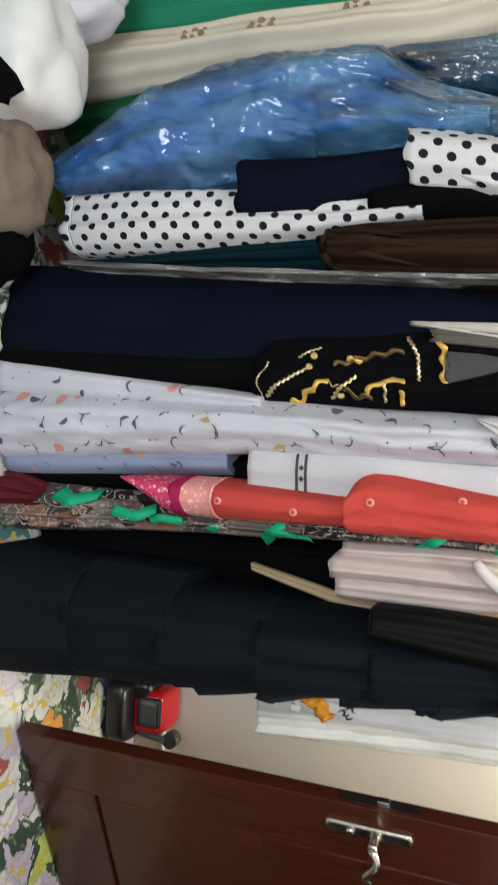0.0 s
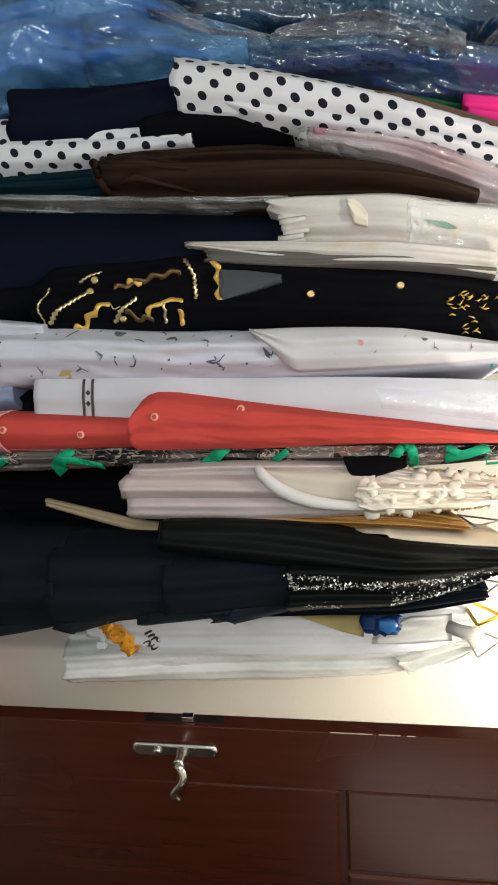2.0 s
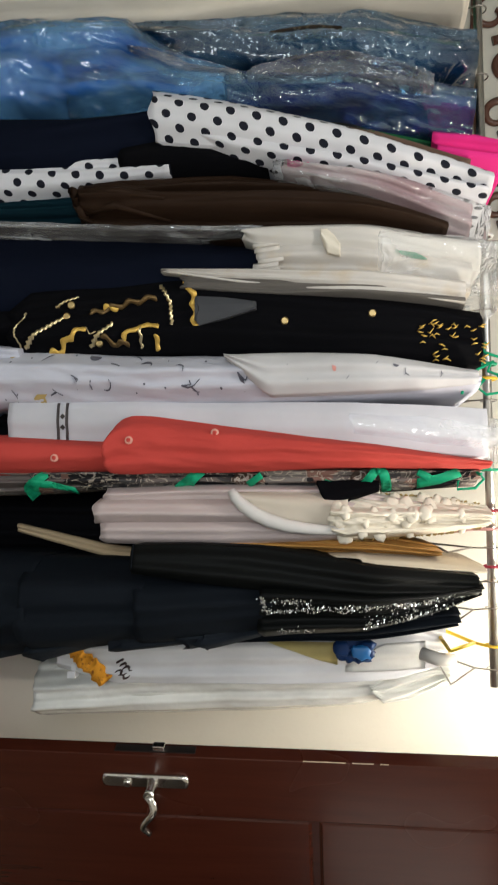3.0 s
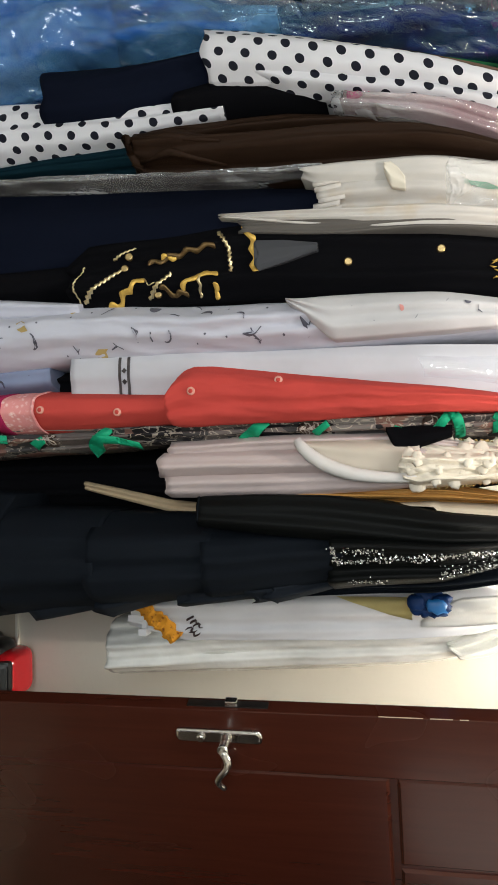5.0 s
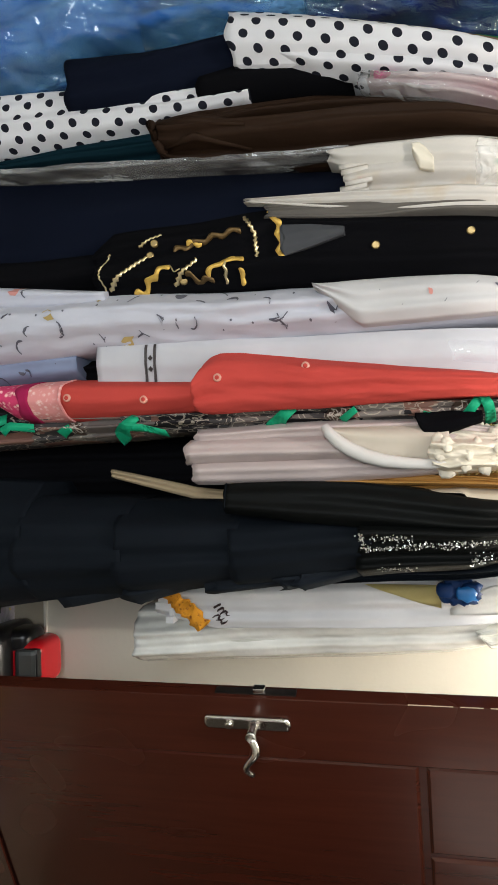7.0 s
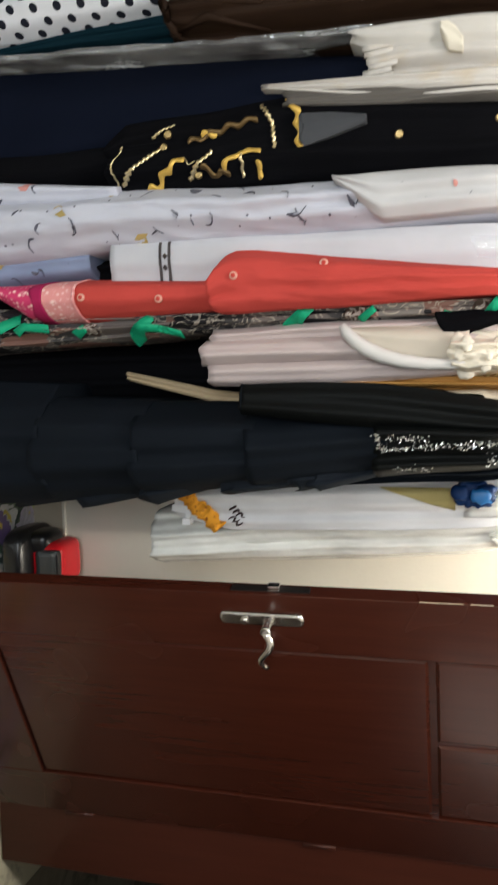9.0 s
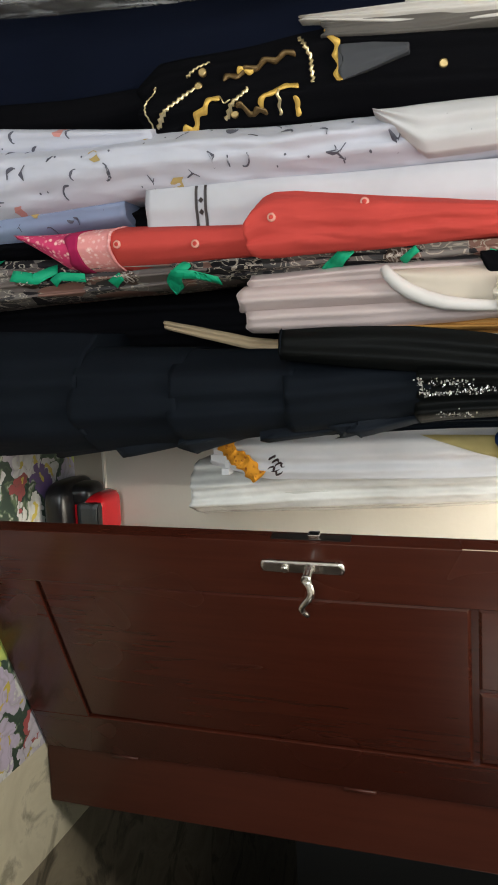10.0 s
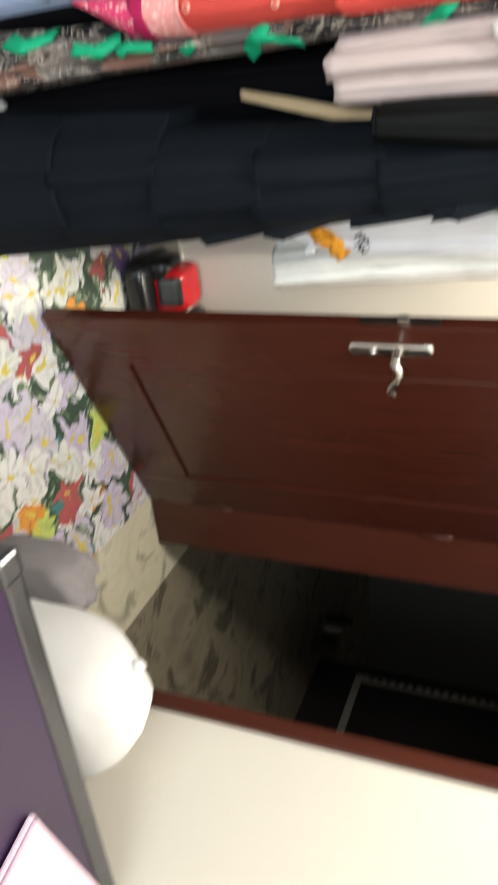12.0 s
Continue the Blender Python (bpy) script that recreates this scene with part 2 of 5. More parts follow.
def tube(bm, pts, radius, sides=8, caps=True):
    """A round tube along points; radius: one number or one for each point."""
    pts = [Vector(p) for p in pts]
    rings = []
    side = None
    for k, p in enumerate(pts):
        t = (pts[min(k + 1, len(pts) - 1)] - pts[max(k - 1, 0)]).normalized()
        if side is None:
            side = t.orthogonal().normalized()
        side = (side - t * side.dot(t)).normalized()
        up = t.cross(side)
        r = radius[k] if isinstance(radius, (list, tuple)) else radius
        rings.append([p + (side * math.cos(a) + up * math.sin(a)) * r for a in (2 * math.pi * i / sides for i in range(sides))])
    loft(bm, rings, True, caps)
    return bm


def lump(bm, c, size, seed, rings=22, sides=30, rough=0.10, square=0.75, fold=0.0):
    """A sagging rounded form on its base; square: how boxy, rough: how dented."""
    cx, cy, cz = c
    rows = []
    for k in range(rings + 1):
        t = k / rings
        a = -math.pi / 2 + math.pi * t
        z = math.copysign(abs(math.sin(a)) ** square, math.sin(a))
        r = max(0.02, math.cos(a)) ** square
        row = []
        for i in range(sides):
            b = 2 * math.pi * i / sides
            x = math.copysign(abs(math.cos(b)) ** square, math.cos(b)) * r
            y = math.copysign(abs(math.sin(b)) ** square, math.sin(b)) * r
            n = 1 + rough * noise.noise((x * 1.7 + seed, y * 1.7, z * 1.7)) + fold * abs(noise.noise((x * 4 + seed, y * 4, z * 2)))
            row.append((cx + size[0] * x * n / 2, cy + size[1] * y * n / 2, max(cz, cz + size[2] * (z * (n if z > 0 else 1) + 1) / 2)))
        rows.append(row)
    loft(bm, rows)
    return bm


def finish(name, bm, material):
    bm.normal_update()
    me = bpy.data.meshes.new(name)
    bm.to_mesh(me)
    bm.free()
    for m in material if isinstance(material, (list, tuple)) else (material,):
        me.materials.append(m)
    return me


def thing(name, bm, material, label, category, group="", kind=""):
    """One top-level mesh, its origin at the middle of its base."""
    lo = Vector([min(v.co[k] for v in bm.verts) for k in range(3)])
    hi = Vector([max(v.co[k] for v in bm.verts) for k in range(3)])
    base = Vector(((lo.x + hi.x) / 2, (lo.y + hi.y) / 2, lo.z))
    bmesh.ops.translate(bm, vec=-base, verts=bm.verts[:])
    ob = new(name, finish(name, bm, material))
    ob.location = base
    ob.matrix_world = Matrix.Translation(base)
    return tagged(ob, label, category, group, kind)


def holder(name, at, label, category, group="", kind=""):
    ob = new(name)
    ob.location = at
    ob.matrix_world = Matrix.Translation(at)
    return tagged(ob, label, category, group, kind)


def part(name, bm, material, parent, label=""):
    ob = new(name, finish(name, bm, material))
    ob.parent = parent
    root = parent
    shift = Vector((0, 0, 0))
    while root is not None:
        if root.parent is None:
            shift = root.matrix_world.translation
        root = root.parent
    if parent.parent is None:
        ob.matrix_parent_inverse = Matrix.Translation(-shift)
    if label:
        ob["label"] = label
    return ob


def structure(name, bm, material, label, category):
    ob = new(name, finish(name, bm, material))
    return tagged(ob, label, category, kind="structure")


# ---- the room ----
WALL_Y, WALL_X, THICK = 2.68, 1.768, 0.21
DOOR_NEAR, DOOR_FAR, DOOR_TOP = 1.462, 2.362, 2.10

bm = bmesh.new()
box(bm, -2.3, 1.752, -2.1, WALL_Y, -0.06, 0.0)
structure("floor", bm, FLORAL, "floral printed vinyl sheet on the room floor", "floor")
bm = bmesh.new()
box(bm, 1.752, 2.16, 0.2, 2.9, -0.06, -0.004)
structure("floor_threshold", bm, SILL, "cream marble floor strip in the doorway", "floor")
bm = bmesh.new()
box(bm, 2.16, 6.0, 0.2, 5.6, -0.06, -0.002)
structure("floor_next_room", bm, MARBLE, "streaked marble floor of the next room, its shade put into the colour", "floor")

bm = bmesh.new()
box(bm, -2.45, WALL_X + THICK, WALL_Y, WALL_Y + 0.15, -0.06, 2.75)
structure("wall_back", bm, WALL, "cream painted wall behind the hanging clothes", "wall")
bm = bmesh.new()
box(bm, -2.45, -2.3, -2.1, WALL_Y, -0.06, 2.75)
structure("wall_left", bm, WALL, "cream painted side wall", "wall")
bm = bmesh.new()
box(bm, WALL_X, WALL_X + THICK, -2.1, DOOR_NEAR - 0.05, -0.06, 2.75)
box(bm, WALL_X, WALL_X + THICK, DOOR_FAR + 0.03, WALL_Y, -0.06, 2.75)
box(bm, WALL_X, WALL_X + THICK, DOOR_NEAR - 0.05, DOOR_FAR + 0.03, DOOR_TOP + 0.05, 2.75)
structure("wall_right", bm, WALL, "cream painted wall with the doorway", "wall")
# wall behind the camera, with the window opening
bm = bmesh.new()
box(bm, -2.45, -1.2, -2.25, -2.1, -0.06, 2.75)
box(bm, 0.5, WALL_X + THICK, -2.25, -2.1, -0.06, 2.75)
box(bm, -1.2, 0.5, -2.25, -2.1, -0.06, 0.85)
box(bm, -1.2, 0.5, -2.25, -2.1, 2.25, 2.75)
structure("wall_rear", bm, WALL, "cream painted wall with a window opening", "wall")
bm = bmesh.new()
box(bm, -2.45, WALL_X + THICK, -2.25, WALL_Y + 0.15, 2.75, 2.9)
structure("ceiling", bm, CEIL, "white painted ceiling", "ceiling")
# closed shell added round the next room; its paint carries the darkness
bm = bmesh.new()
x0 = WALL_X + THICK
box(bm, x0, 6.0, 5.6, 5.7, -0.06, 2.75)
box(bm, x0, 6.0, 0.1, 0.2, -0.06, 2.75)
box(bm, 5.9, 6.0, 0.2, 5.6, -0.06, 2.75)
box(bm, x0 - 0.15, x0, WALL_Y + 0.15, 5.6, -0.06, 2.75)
structure("wall_next_room", bm, SHADEWALL, "walls of the next room, its darkness put into the paint", "wall")
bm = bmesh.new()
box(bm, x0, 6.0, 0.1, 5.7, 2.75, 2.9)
structure("ceiling_next_room", bm, SHADEWALL, "ceiling of the next room, its darkness put into the paint", "ceiling")

bm = bmesh.new()
box(bm, -2.3, WALL_X, WALL_Y - 0.012, WALL_Y, 0.0, 0.118)
sk = structure("baseboard", bm, BASE, "beige tile skirting along the back wall", "baseboard")
bm = bmesh.new()
box(bm, -2.3, WALL_X, WALL_Y - 0.014, WALL_Y, 0.118, 0.126)
part("grout_line", bm, GROUT, sk, "white grout line")

# door frame: reveals, head and casings
fr = holder("door_frame", (WALL_X, DOOR_FAR, 0), "dark mahogany door frame lining the doorway", "door frame", kind="structure")
bm = bmesh.new()
box(bm, WALL_X - 0.004, WALL_X + THICK, DOOR_FAR, DOOR_FAR + 0.03, 0, DOOR_TOP, 0.004)
part("hinge_jamb", bm, JAMB, fr)
bm = bmesh.new()
box(bm, WALL_X - 0.012, WALL_X + THICK + 0.01, DOOR_NEAR - 0.052, DOOR_NEAR, 0, DOOR_TOP, 0.005)
part("lock_jamb", bm, JAMB, fr)
bm = bmesh.new()
box(bm, WALL_X - 0.012, WALL_X + THICK + 0.01, DOOR_NEAR - 0.052, DOOR_FAR + 0.03, DOOR_TOP, DOOR_TOP + 0.05, 0.005)
part("head", bm, JAMB, fr)

# the open door, built along its own width then swung into place
HINGE, FREE = Vector((1.762, 2.352, 0)), Vector((0.883, 1.957, 0))
along = (FREE - HINGE).normalized()
DW, DH, DT = (FREE - HINGE).length, 2.06, 0.042
face = Vector((-along.y, along.x, 0))      # the face turned to the room
if face.y > 0:
    face = -face
SWING = Matrix(((along.x, -face.x, 0, HINGE.x), (along.y, -face.y, 0, HINGE.y), (0, 0, 1, 0.008), (0, 0, 0, 1)))


def door():
    """x: from the hinge to the free edge, y: into the leaf, z: up."""
    d = holder("door_leaf", tuple(HINGE), "dark varnished mahogany door standing open", "door", kind="structure")
    bm = bmesh.new()
    st, y0 = 0.185, 0.0
    for x0, x1, z0, z1 in ((0, st, 0, DH), (DW - st, DW, 0, DH), (st, DW - st, 0, 0.22), (st, DW - st, DH - 0.14, DH)):
        box(bm, x0, x1, y0, DT, z0, z1, 0.003, SWING)
    box(bm, st, DW - st, 0.014, DT - 0.004, 0.22, DH - 0.14, 0, SWING)
    part("frame", bm, MAHOGANY, d)
    mid = DW / 2
    for x0, x1, z0, z1 in ((st, DW - st, 0.22, 1.441), (st, mid - 0.002, 1.449, DH - 0.14), (mid + 0.002, DW - st, 1.449, DH - 0.14)):
        bm = bmesh.new()
        g = 0.005
        w = 0.008
        outer = [(x0 + g, z0 + g), (x1 - g, z0 + g), (x1 - g, z1 - g), (x0 + g, z1 - g)]
        inner = [(x0 + g + w, z0 + g + w), (x1 - g - w, z0 + g + w), (x1 - g - w, z1 - g - w), (x0 + g + w, z1 - g - w)]
        rows = [[SWING @ Vector((x, 0.0141, z)) for x, z in outer], [SWING @ Vector((x, 0.010, z)) for x, z in outer],
                [SWING @ Vector((x, 0.005, z)) for x, z in inner]]
        loft(bm, rows, True, True)
        for f in bm.faces:
            f.smooth = False
        part("panel", bm, MAHOGANY, d)
    # lever handle on its long plate
    cx, z0, z1 = DW - 0.075, 0.925, 1.142
    bm = bmesh.new()
    pts = []
    for k in range(24):
        a = 2 * math.pi * k / 24
        sx, sz = math.cos(a), math.sin(a)
        pts.append((cx + 0.0185 * max(-1, min(1, sx * 1.25)), (z0 + z1) / 2 + ((z1 - z0) / 2 - 0.018) * (1 if sz > 0 else -1) + 0.018 * sz))
    loft(bm, [[SWING @ Vector((x, 0.0, z)) for x, z in pts], [SWING @ Vector((x, -0.006, z)) for x, z in pts],
              [SWING @ Vector((cx + (x - cx) * 0.72, -0.010, (z0 + z1) / 2 + (z - (z0 + z1) / 2) * 0.94)) for x, z in pts]])
    part("handle_plate", bm, STEEL, d, "polished steel handle plate")
    hz = z0 + 0.128
    bm = bmesh.new()
    tube(bm, [SWING @ Vector((cx, -0.006 - 0.012 * k, hz)) for k in range(5)], [0.016, 0.013, 0.011, 0.012, 0.013], 14)
    lever = []
    for k in range(15):
        t = k / 14
        lever.append(SWING @ Vector((cx - 0.118 * t, -0.052 - 0.012 * math.sin(t * math.pi), hz + 0.014 * math.sin(t * 2 * math.pi) - 0.008 * t)))
    tube(bm, lever, [0.011 - 0.004 * (k / 14) for k in range(15)], 10)
    part("lever", bm, STEEL, d, "curved polished lever")
    bm = bmesh.new()
    tube(bm, [SWING @ Vector((cx, -0.008 - 0.006 * k, z0 + 0.066)) for k in range(3)], [0.011, 0.011, 0.008], 12)
    part("key_cylinder", bm, STEEL, d)
    bm = bmesh.new()
    box(bm, DW, DW + 0.003, 0.010, 0.032, 0.96, 1.16, 0, SWING)
    part("lock_face", bm, LOCKM, d, "dark steel lock face on the edge")
    bm = bmesh.new()
    box(bm, DW, DW + 0.016, 0.012, 0.030, 1.055, 1.085, 0.003, SWING)
    part("latch_bolt", bm, STEEL, d)
    # chipped varnish along the edge, bare bright wood
    bm = bmesh.new()
    for z, n in ((1.42, 0.10), (1.535, 0.05), (1.60, 0.02)):
        box(bm, DW - 0.0006, DW + 0.0008, -0.0008, 0.0010, z, z + n, 0, SWING)
    part("chipped_edge", bm, painted("bare_wood_chip", (0.62, 0.50, 0.36)), d, "chipped pale edge of the varnish")
    for z in (0.25, 1.05, 1.80):
        bm = bmesh.new()
        tube(bm, [SWING @ Vector((-0.006, 0.0, z + 0.1 * k)) for k in (0, 1)], 0.006, 8)
        part("hinge", bm, JAMB, d)
    return d


door()

# ---- cloth building ----
ROD_Y, ROD_Z = 2.25, 1.925


def soft(a, b, x):
    t = max(0.0, min(1.0, (x - a) / (b - a)))
    return t * t * (3 - 2 * t)


class Hang:
    """A hanging piece of cloth: its outline (height, left, right) from hem to top, the depth of its front edge, and its folds."""

    def __init__(self, rows, front, seed, folds=3.0, amp=0.012, back=None, round_=0.09, flare=0.0, shoulder=0.10, crisp=0.0, hem=0.006, lean=0.0):
        self.rows, self.front, self.seed, self.folds, self.amp = rows, front, seed, folds, amp
        self.back = min(back or front + 0.55, 2.63)
        self.lean = lean
        self.round, self.flare, self.shoulder, self.crisp, self.hem = round_, flare, shoulder, crisp, hem
        if rows[0][0] < 0.05:
            self.flare = flare or 0.05
        self.z = [r[0] for r in rows]
        self.l = [r[1] for r in rows]
        self.r = [r[2] for r in rows]

    def sides(self, z):
        wob = 0.005 * noise.noise((z * 5.0, self.seed * 3.1, 0.3))
        wob2 = 0.005 * noise.noise((z * 5.0, self.seed * 3.1, 7.3))
        return float(np.interp(z, self.z, self.l)) + wob, float(np.interp(z, self.z, self.r)) + wob2

    def y(self, u, z):
        """Depth of the front at u (-1 left to 1 right)."""
        s = self.seed
        y = self.front + self.round * abs(u) ** 2.6 + self.shoulder * soft(1.55, 1.9, z)
        k = self.folds
        y += self.amp * math.sin(k * math.pi * u + s * 1.7 + 0.7 * math.sin(z * 2.3 + s))
        y += 0.5 * self.amp * math.sin(2.3 * k * math.pi * u + s * 0.9 + 1.1 * math.sin(z * 3.1 + 2 * s))
        y -= self.flare * soft(0.5, 0.0, z)
        y -= self.lean * (1 - soft(self.z[0], self.z[-1], z))
        y += 0.9 * self.amp * noise.noise((u * 1.5 + s, z * 4.0, s * 0.37))
        if self.crisp:
            n = noise.noise((u * 1.5 + z * 2.0 + s, z * 4.5, s)) + 0.45 * noise.noise((u * 3.2 + s, z * 13.0 - u * 3, s + 4)) + 0.22 * noise.noise((u * 8 + z * 5, z * 34.0 - u * 9, s + 8))
            y -= self.crisp * (1 - 1.6 * abs(n))
        return y

    def at(self, x, z, out=0.003):
        l, r = self.sides(z)
        u = max(-1.0, min(1.0, 2 * (x - l) / max(1e-4, r - l) - 1))
        return Vector((x, self.y(u, z) - out, z))

    def mesh(self, nu=26, nz=44, z0=None, z1=None, grow=0.0):
        bm = bmesh.new()
        lo, hi = self.z[0] if z0 is None else z0, self.z[-1] if z1 is None else z1
        rings, uvs = [], []
        for k in range(nz + 1):
            v = k / nz
            z = lo + (hi - lo) * v
            l, r = self.sides(z)
            l, r = l - grow, r + grow
            c, w = (l + r) / 2, (r - l) / 2
            pts, uu, acc = [], [], 0.0
            for i in range(nu + 1):
                u = math.sin((i / nu - 0.5) * math.pi) * 0.5 + (2 * i / nu - 1) * 0.5
                p = Vector((c + w * u, self.y(u, z) - grow, z + self.hem * math.sin(u * 5 + self.seed) * (1 - v) * (k == 0)))
                if pts:
                    acc += (p - pts[-1]).length
                pts.append(p)
                uu.append(acc)
            for j in range(1, 5):
                p = Vector((r - 0.1 * w * (j == 4), pts[nu].y + (self.back - pts[nu].y) * j / 4, z))
                acc += (p - pts[-1]).length
                pts.append(p)
                uu.append(acc)
            for j in range(4, 0, -1):
                p = Vector((l + 0.1 * w * (j == 4), pts[0].y + (self.back - pts[0].y) * j / 4, z))
                acc += (p - pts[-1]).length
                pts.append(p)
                uu.append(acc)
            uu.append(acc + (pts[0] - pts[-1]).length)
            rings.append(pts)
            uvs.append([(a, z) for a in uu])
        loft(bm, rings, True, True, uvs)
        return bm


def garment(name, label, category, material, rows, front, seed, **kw):
    h = Hang(rows, front, seed, **kw)
    ob = thing(name, h.mesh(30, max(44, int((h.z[-1] - h.z[0]) / 0.015))), material, label, category, "hanging clothes")
    return ob, h


def patch(name, h, parent, material, x0, x1, z0, z1, label="", out=0.004, n=10, shape=None):
    """A thin sewn-on or printed piece that follows the cloth; shape(s, t) bends its outline."""
    bm = bmesh.new()
    for off, flip in ((out, False),):
        grid = []
        for k in range(n + 1):
            row = []
            for i in range(n + 1):
                s, t = i / n, k / n
                a, b = shape(s, t) if shape else (s, t)
                row.append(bm.verts.new(h.at(x0 + (x1 - x0) * a, z0 + (z1 - z0) * b, off)))
            grid.append(row)
        for k in range(n):
            for i in range(n):
                f = bm.faces.new((grid[k][i], grid[k][i + 1], grid[k + 1][i + 1], grid[k + 1][i]))
                f.smooth = True
    bmesh.ops.solidify(bm, geom=bm.faces[:], thickness=0.0015)
    return part(name, bm, material, parent, label)


def braid(h, parent, way, width, wave=0.024, swing=0.0035, material=None, label="gold zigzag braid", lift=0.003, name="braid"):
    """Wavy braid along the points (x, z) of way, on the cloth."""
    pts = [Vector(p) for p in way]
    lengths = [(b - a).length for a, b in zip(pts, pts[1:])]
    total = sum(lengths)
    n = max(10, int(total / 0.0022))
    rings = []
    for k in range(n + 1):
        d, i = total * k / n, 0
        while i < len(lengths) - 1 and d > lengths[i]:
            d -= lengths[i]
            i += 1
        t = (pts[i + 1] - pts[i]).normalized()
        s = Vector((-t.y, t.x))
        c = pts[i] + t * d + s * swing * math.sin(2 * math.pi * total * k / n / wave)
        w = width * (0.55 if k in (0, n) else 1.0) * (1 + 0.12 * math.sin(4 * math.pi * total * k / n / wave))
        e, f = c - s * w / 2, c + s * w / 2
        rings.append([h.at(*e, lift), h.at(*f, lift), h.at(*f, lift + 0.0018), h.at(*c, lift + 0.0036), h.at(*e, lift + 0.0018)])
    bm = bmesh.new()
    loft(bm, rings)
    part(name, bm, material or GOLD, parent, label)


def ribbon(h, parent, way, width, lift=0.006, material=None, label="green ribbon"):
    """A flat satin ribbon along the points (x, z, extra lift) of way."""
    rings = []
    n = 6 * (len(way) - 1)
    for k in range(n + 1):
        i = min(k // 6, len(way) - 2)
        t = k / 6 - i
        a, b = Vector(way[i]), Vector(way[i + 1])
        c = a.lerp(b, t)
        d = Vector((b.x - a.x, b.y - a.y)).normalized()
        s = Vector((-d.y, d.x)) * width / 2
        rings.append([h.at(c.x - s.x, c.y - s.y, lift + c.z), h.at(c.x + s.x, c.y + s.y, lift + c.z),
                      h.at(c.x + s.x, c.y + s.y, lift + c.z + 0.0015), h.at(c.x - s.x, c.y - s.y, lift + c.z + 0.0015)])
    bm = bmesh.new()
    loft(bm, rings)
    part("ribbon", bm, material or GREENR, parent, label)


def disc(h, parent, name, x, z, r, material, label=""):
    bm = bmesh.new()
    c = h.at(x, z, 0.0)
    pts = [(math.cos(a) * r, math.sin(a) * r) for a in (2 * math.pi * i / 12 for i in range(12))]
    loft(bm, [[c + Vector((px, 0.004, pz)) for px, pz in pts], [c + Vector((px, -0.003, pz)) for px, pz in pts],
              [c + Vector((px * 0.7, -0.005, pz * 0.7)) for px, pz in pts]])
    return part(name, bm, material, parent, label)


def hanger(x, material, label, top=ROD_Z, drop=0.14, tilt=0.0, r=0.0022):
    """A hanger over the rod, its arms running from the wall side to the room side."""
    bm = bmesh.new()
    pts = []
    for k in range(11):
        a = radians(-60 + 27 * k)
        pts.append((x, ROD_Y + 0.022 * math.cos(a), top + 0.002 + 0.022 * math.sin(a)))
    pts += [(x + tilt * 0.3, ROD_Y, top - 0.05)]
    tube(bm, pts, r, 6)
    ob = thing("hanger", bm, material, label, "hanger", "hangers on the rod")
    bm = bmesh.new()
    z1, z0 = top - 0.05, top - drop
    tube(bm, [(x + tilt * 0.3, ROD_Y, z1), (x + tilt, ROD_Y - 0.19, z0), (x + tilt, ROD_Y + 0.19, z0), (x + tilt * 0.3, ROD_Y, z1)], r * 1.25, 6)
    part("hanger_frame", bm, material, ob)
    return ob


def motif(h, parent, x, z, size, turn, kind, material):
    """A small printed moon, star, stroke or dot that lies on the cloth."""
    if kind == "moon":
        outer = [(math.cos(a), math.sin(a)) for a in (1.6 + i * 0.30 for i in range(10))]
        inner = [(0.86 * math.cos(a) + 0.06, 0.86 * math.sin(a)) for a in (1.6 + i * 0.30 for i in reversed(range(10)))]
        pts = outer + inner
    elif kind == "vee":
        pts = [(-1.1, 0.35), (-0.2, 0.02), (1.0, 0.62), (1.06, 0.46), (0.1, -0.12), (0.5, -0.45), (0.38, -0.52), (-0.12, -0.14), (-1.1, 0.18)]
    elif kind == "blob":
        pts = [(-1.0, 0.1), (-0.5, 0.2), (-0.35, 0.7), (0.3, 0.75), (0.9, 0.2), (0.85, -0.35), (0.1, -0.5), (-0.4, -0.2)]
    elif kind == "stroke":
        pts = [(-1, -0.16), (-0.2, -0.05), (1, -0.2), (1, 0.06), (-0.2, 0.2), (-1, 0.06)]
    else:
        pts = [(math.cos(i * 1.047), math.sin(i * 1.047)) for i in range(6)]
    bm = bmesh.new()
    c, n = math.cos(turn), math.sin(turn)
    vs = [bm.verts.new(h.at(x + size * (px * c - pz * n), z + size * (px * n + pz * c), 0.0022)) for px, pz in pts]
    f = bm.faces.new(vs)
    bmesh.ops.triangulate(bm, faces=[f])
    return part("printed_motif", bm, material, parent)


def scatter(h, parent, z0, z1, step, size, seed):
    rr = random.Random(seed)
    z = z0
    while z < z1:
        l, r = h.sides(z)
        n = max(1, int((r - l) / step))
        for i in range(n):
            x = l + (r - l) * (i + rr.uniform(0.2, 0.8)) / n
            kind = rr.choice(("moon", "moon", "vee", "vee", "stroke", "dot", "dot", "dot", "dot", "blob"))
            s = size * rr.uniform(0.7, 1.1) * {"moon": 1.1, "vee": 1.15, "blob": 1.2, "stroke": 0.7, "dot": 0.17}[kind]
            if l + 0.012 < x < r - 0.012:
                motif(h, parent, x, z + rr.uniform(-0.4, 0.4) * step, s, rr.uniform(0, 6.28), kind, MOTIF[{"blob": rr.choice((1, 1, 2))}.get(kind, 0)])
        z += step * 0.8


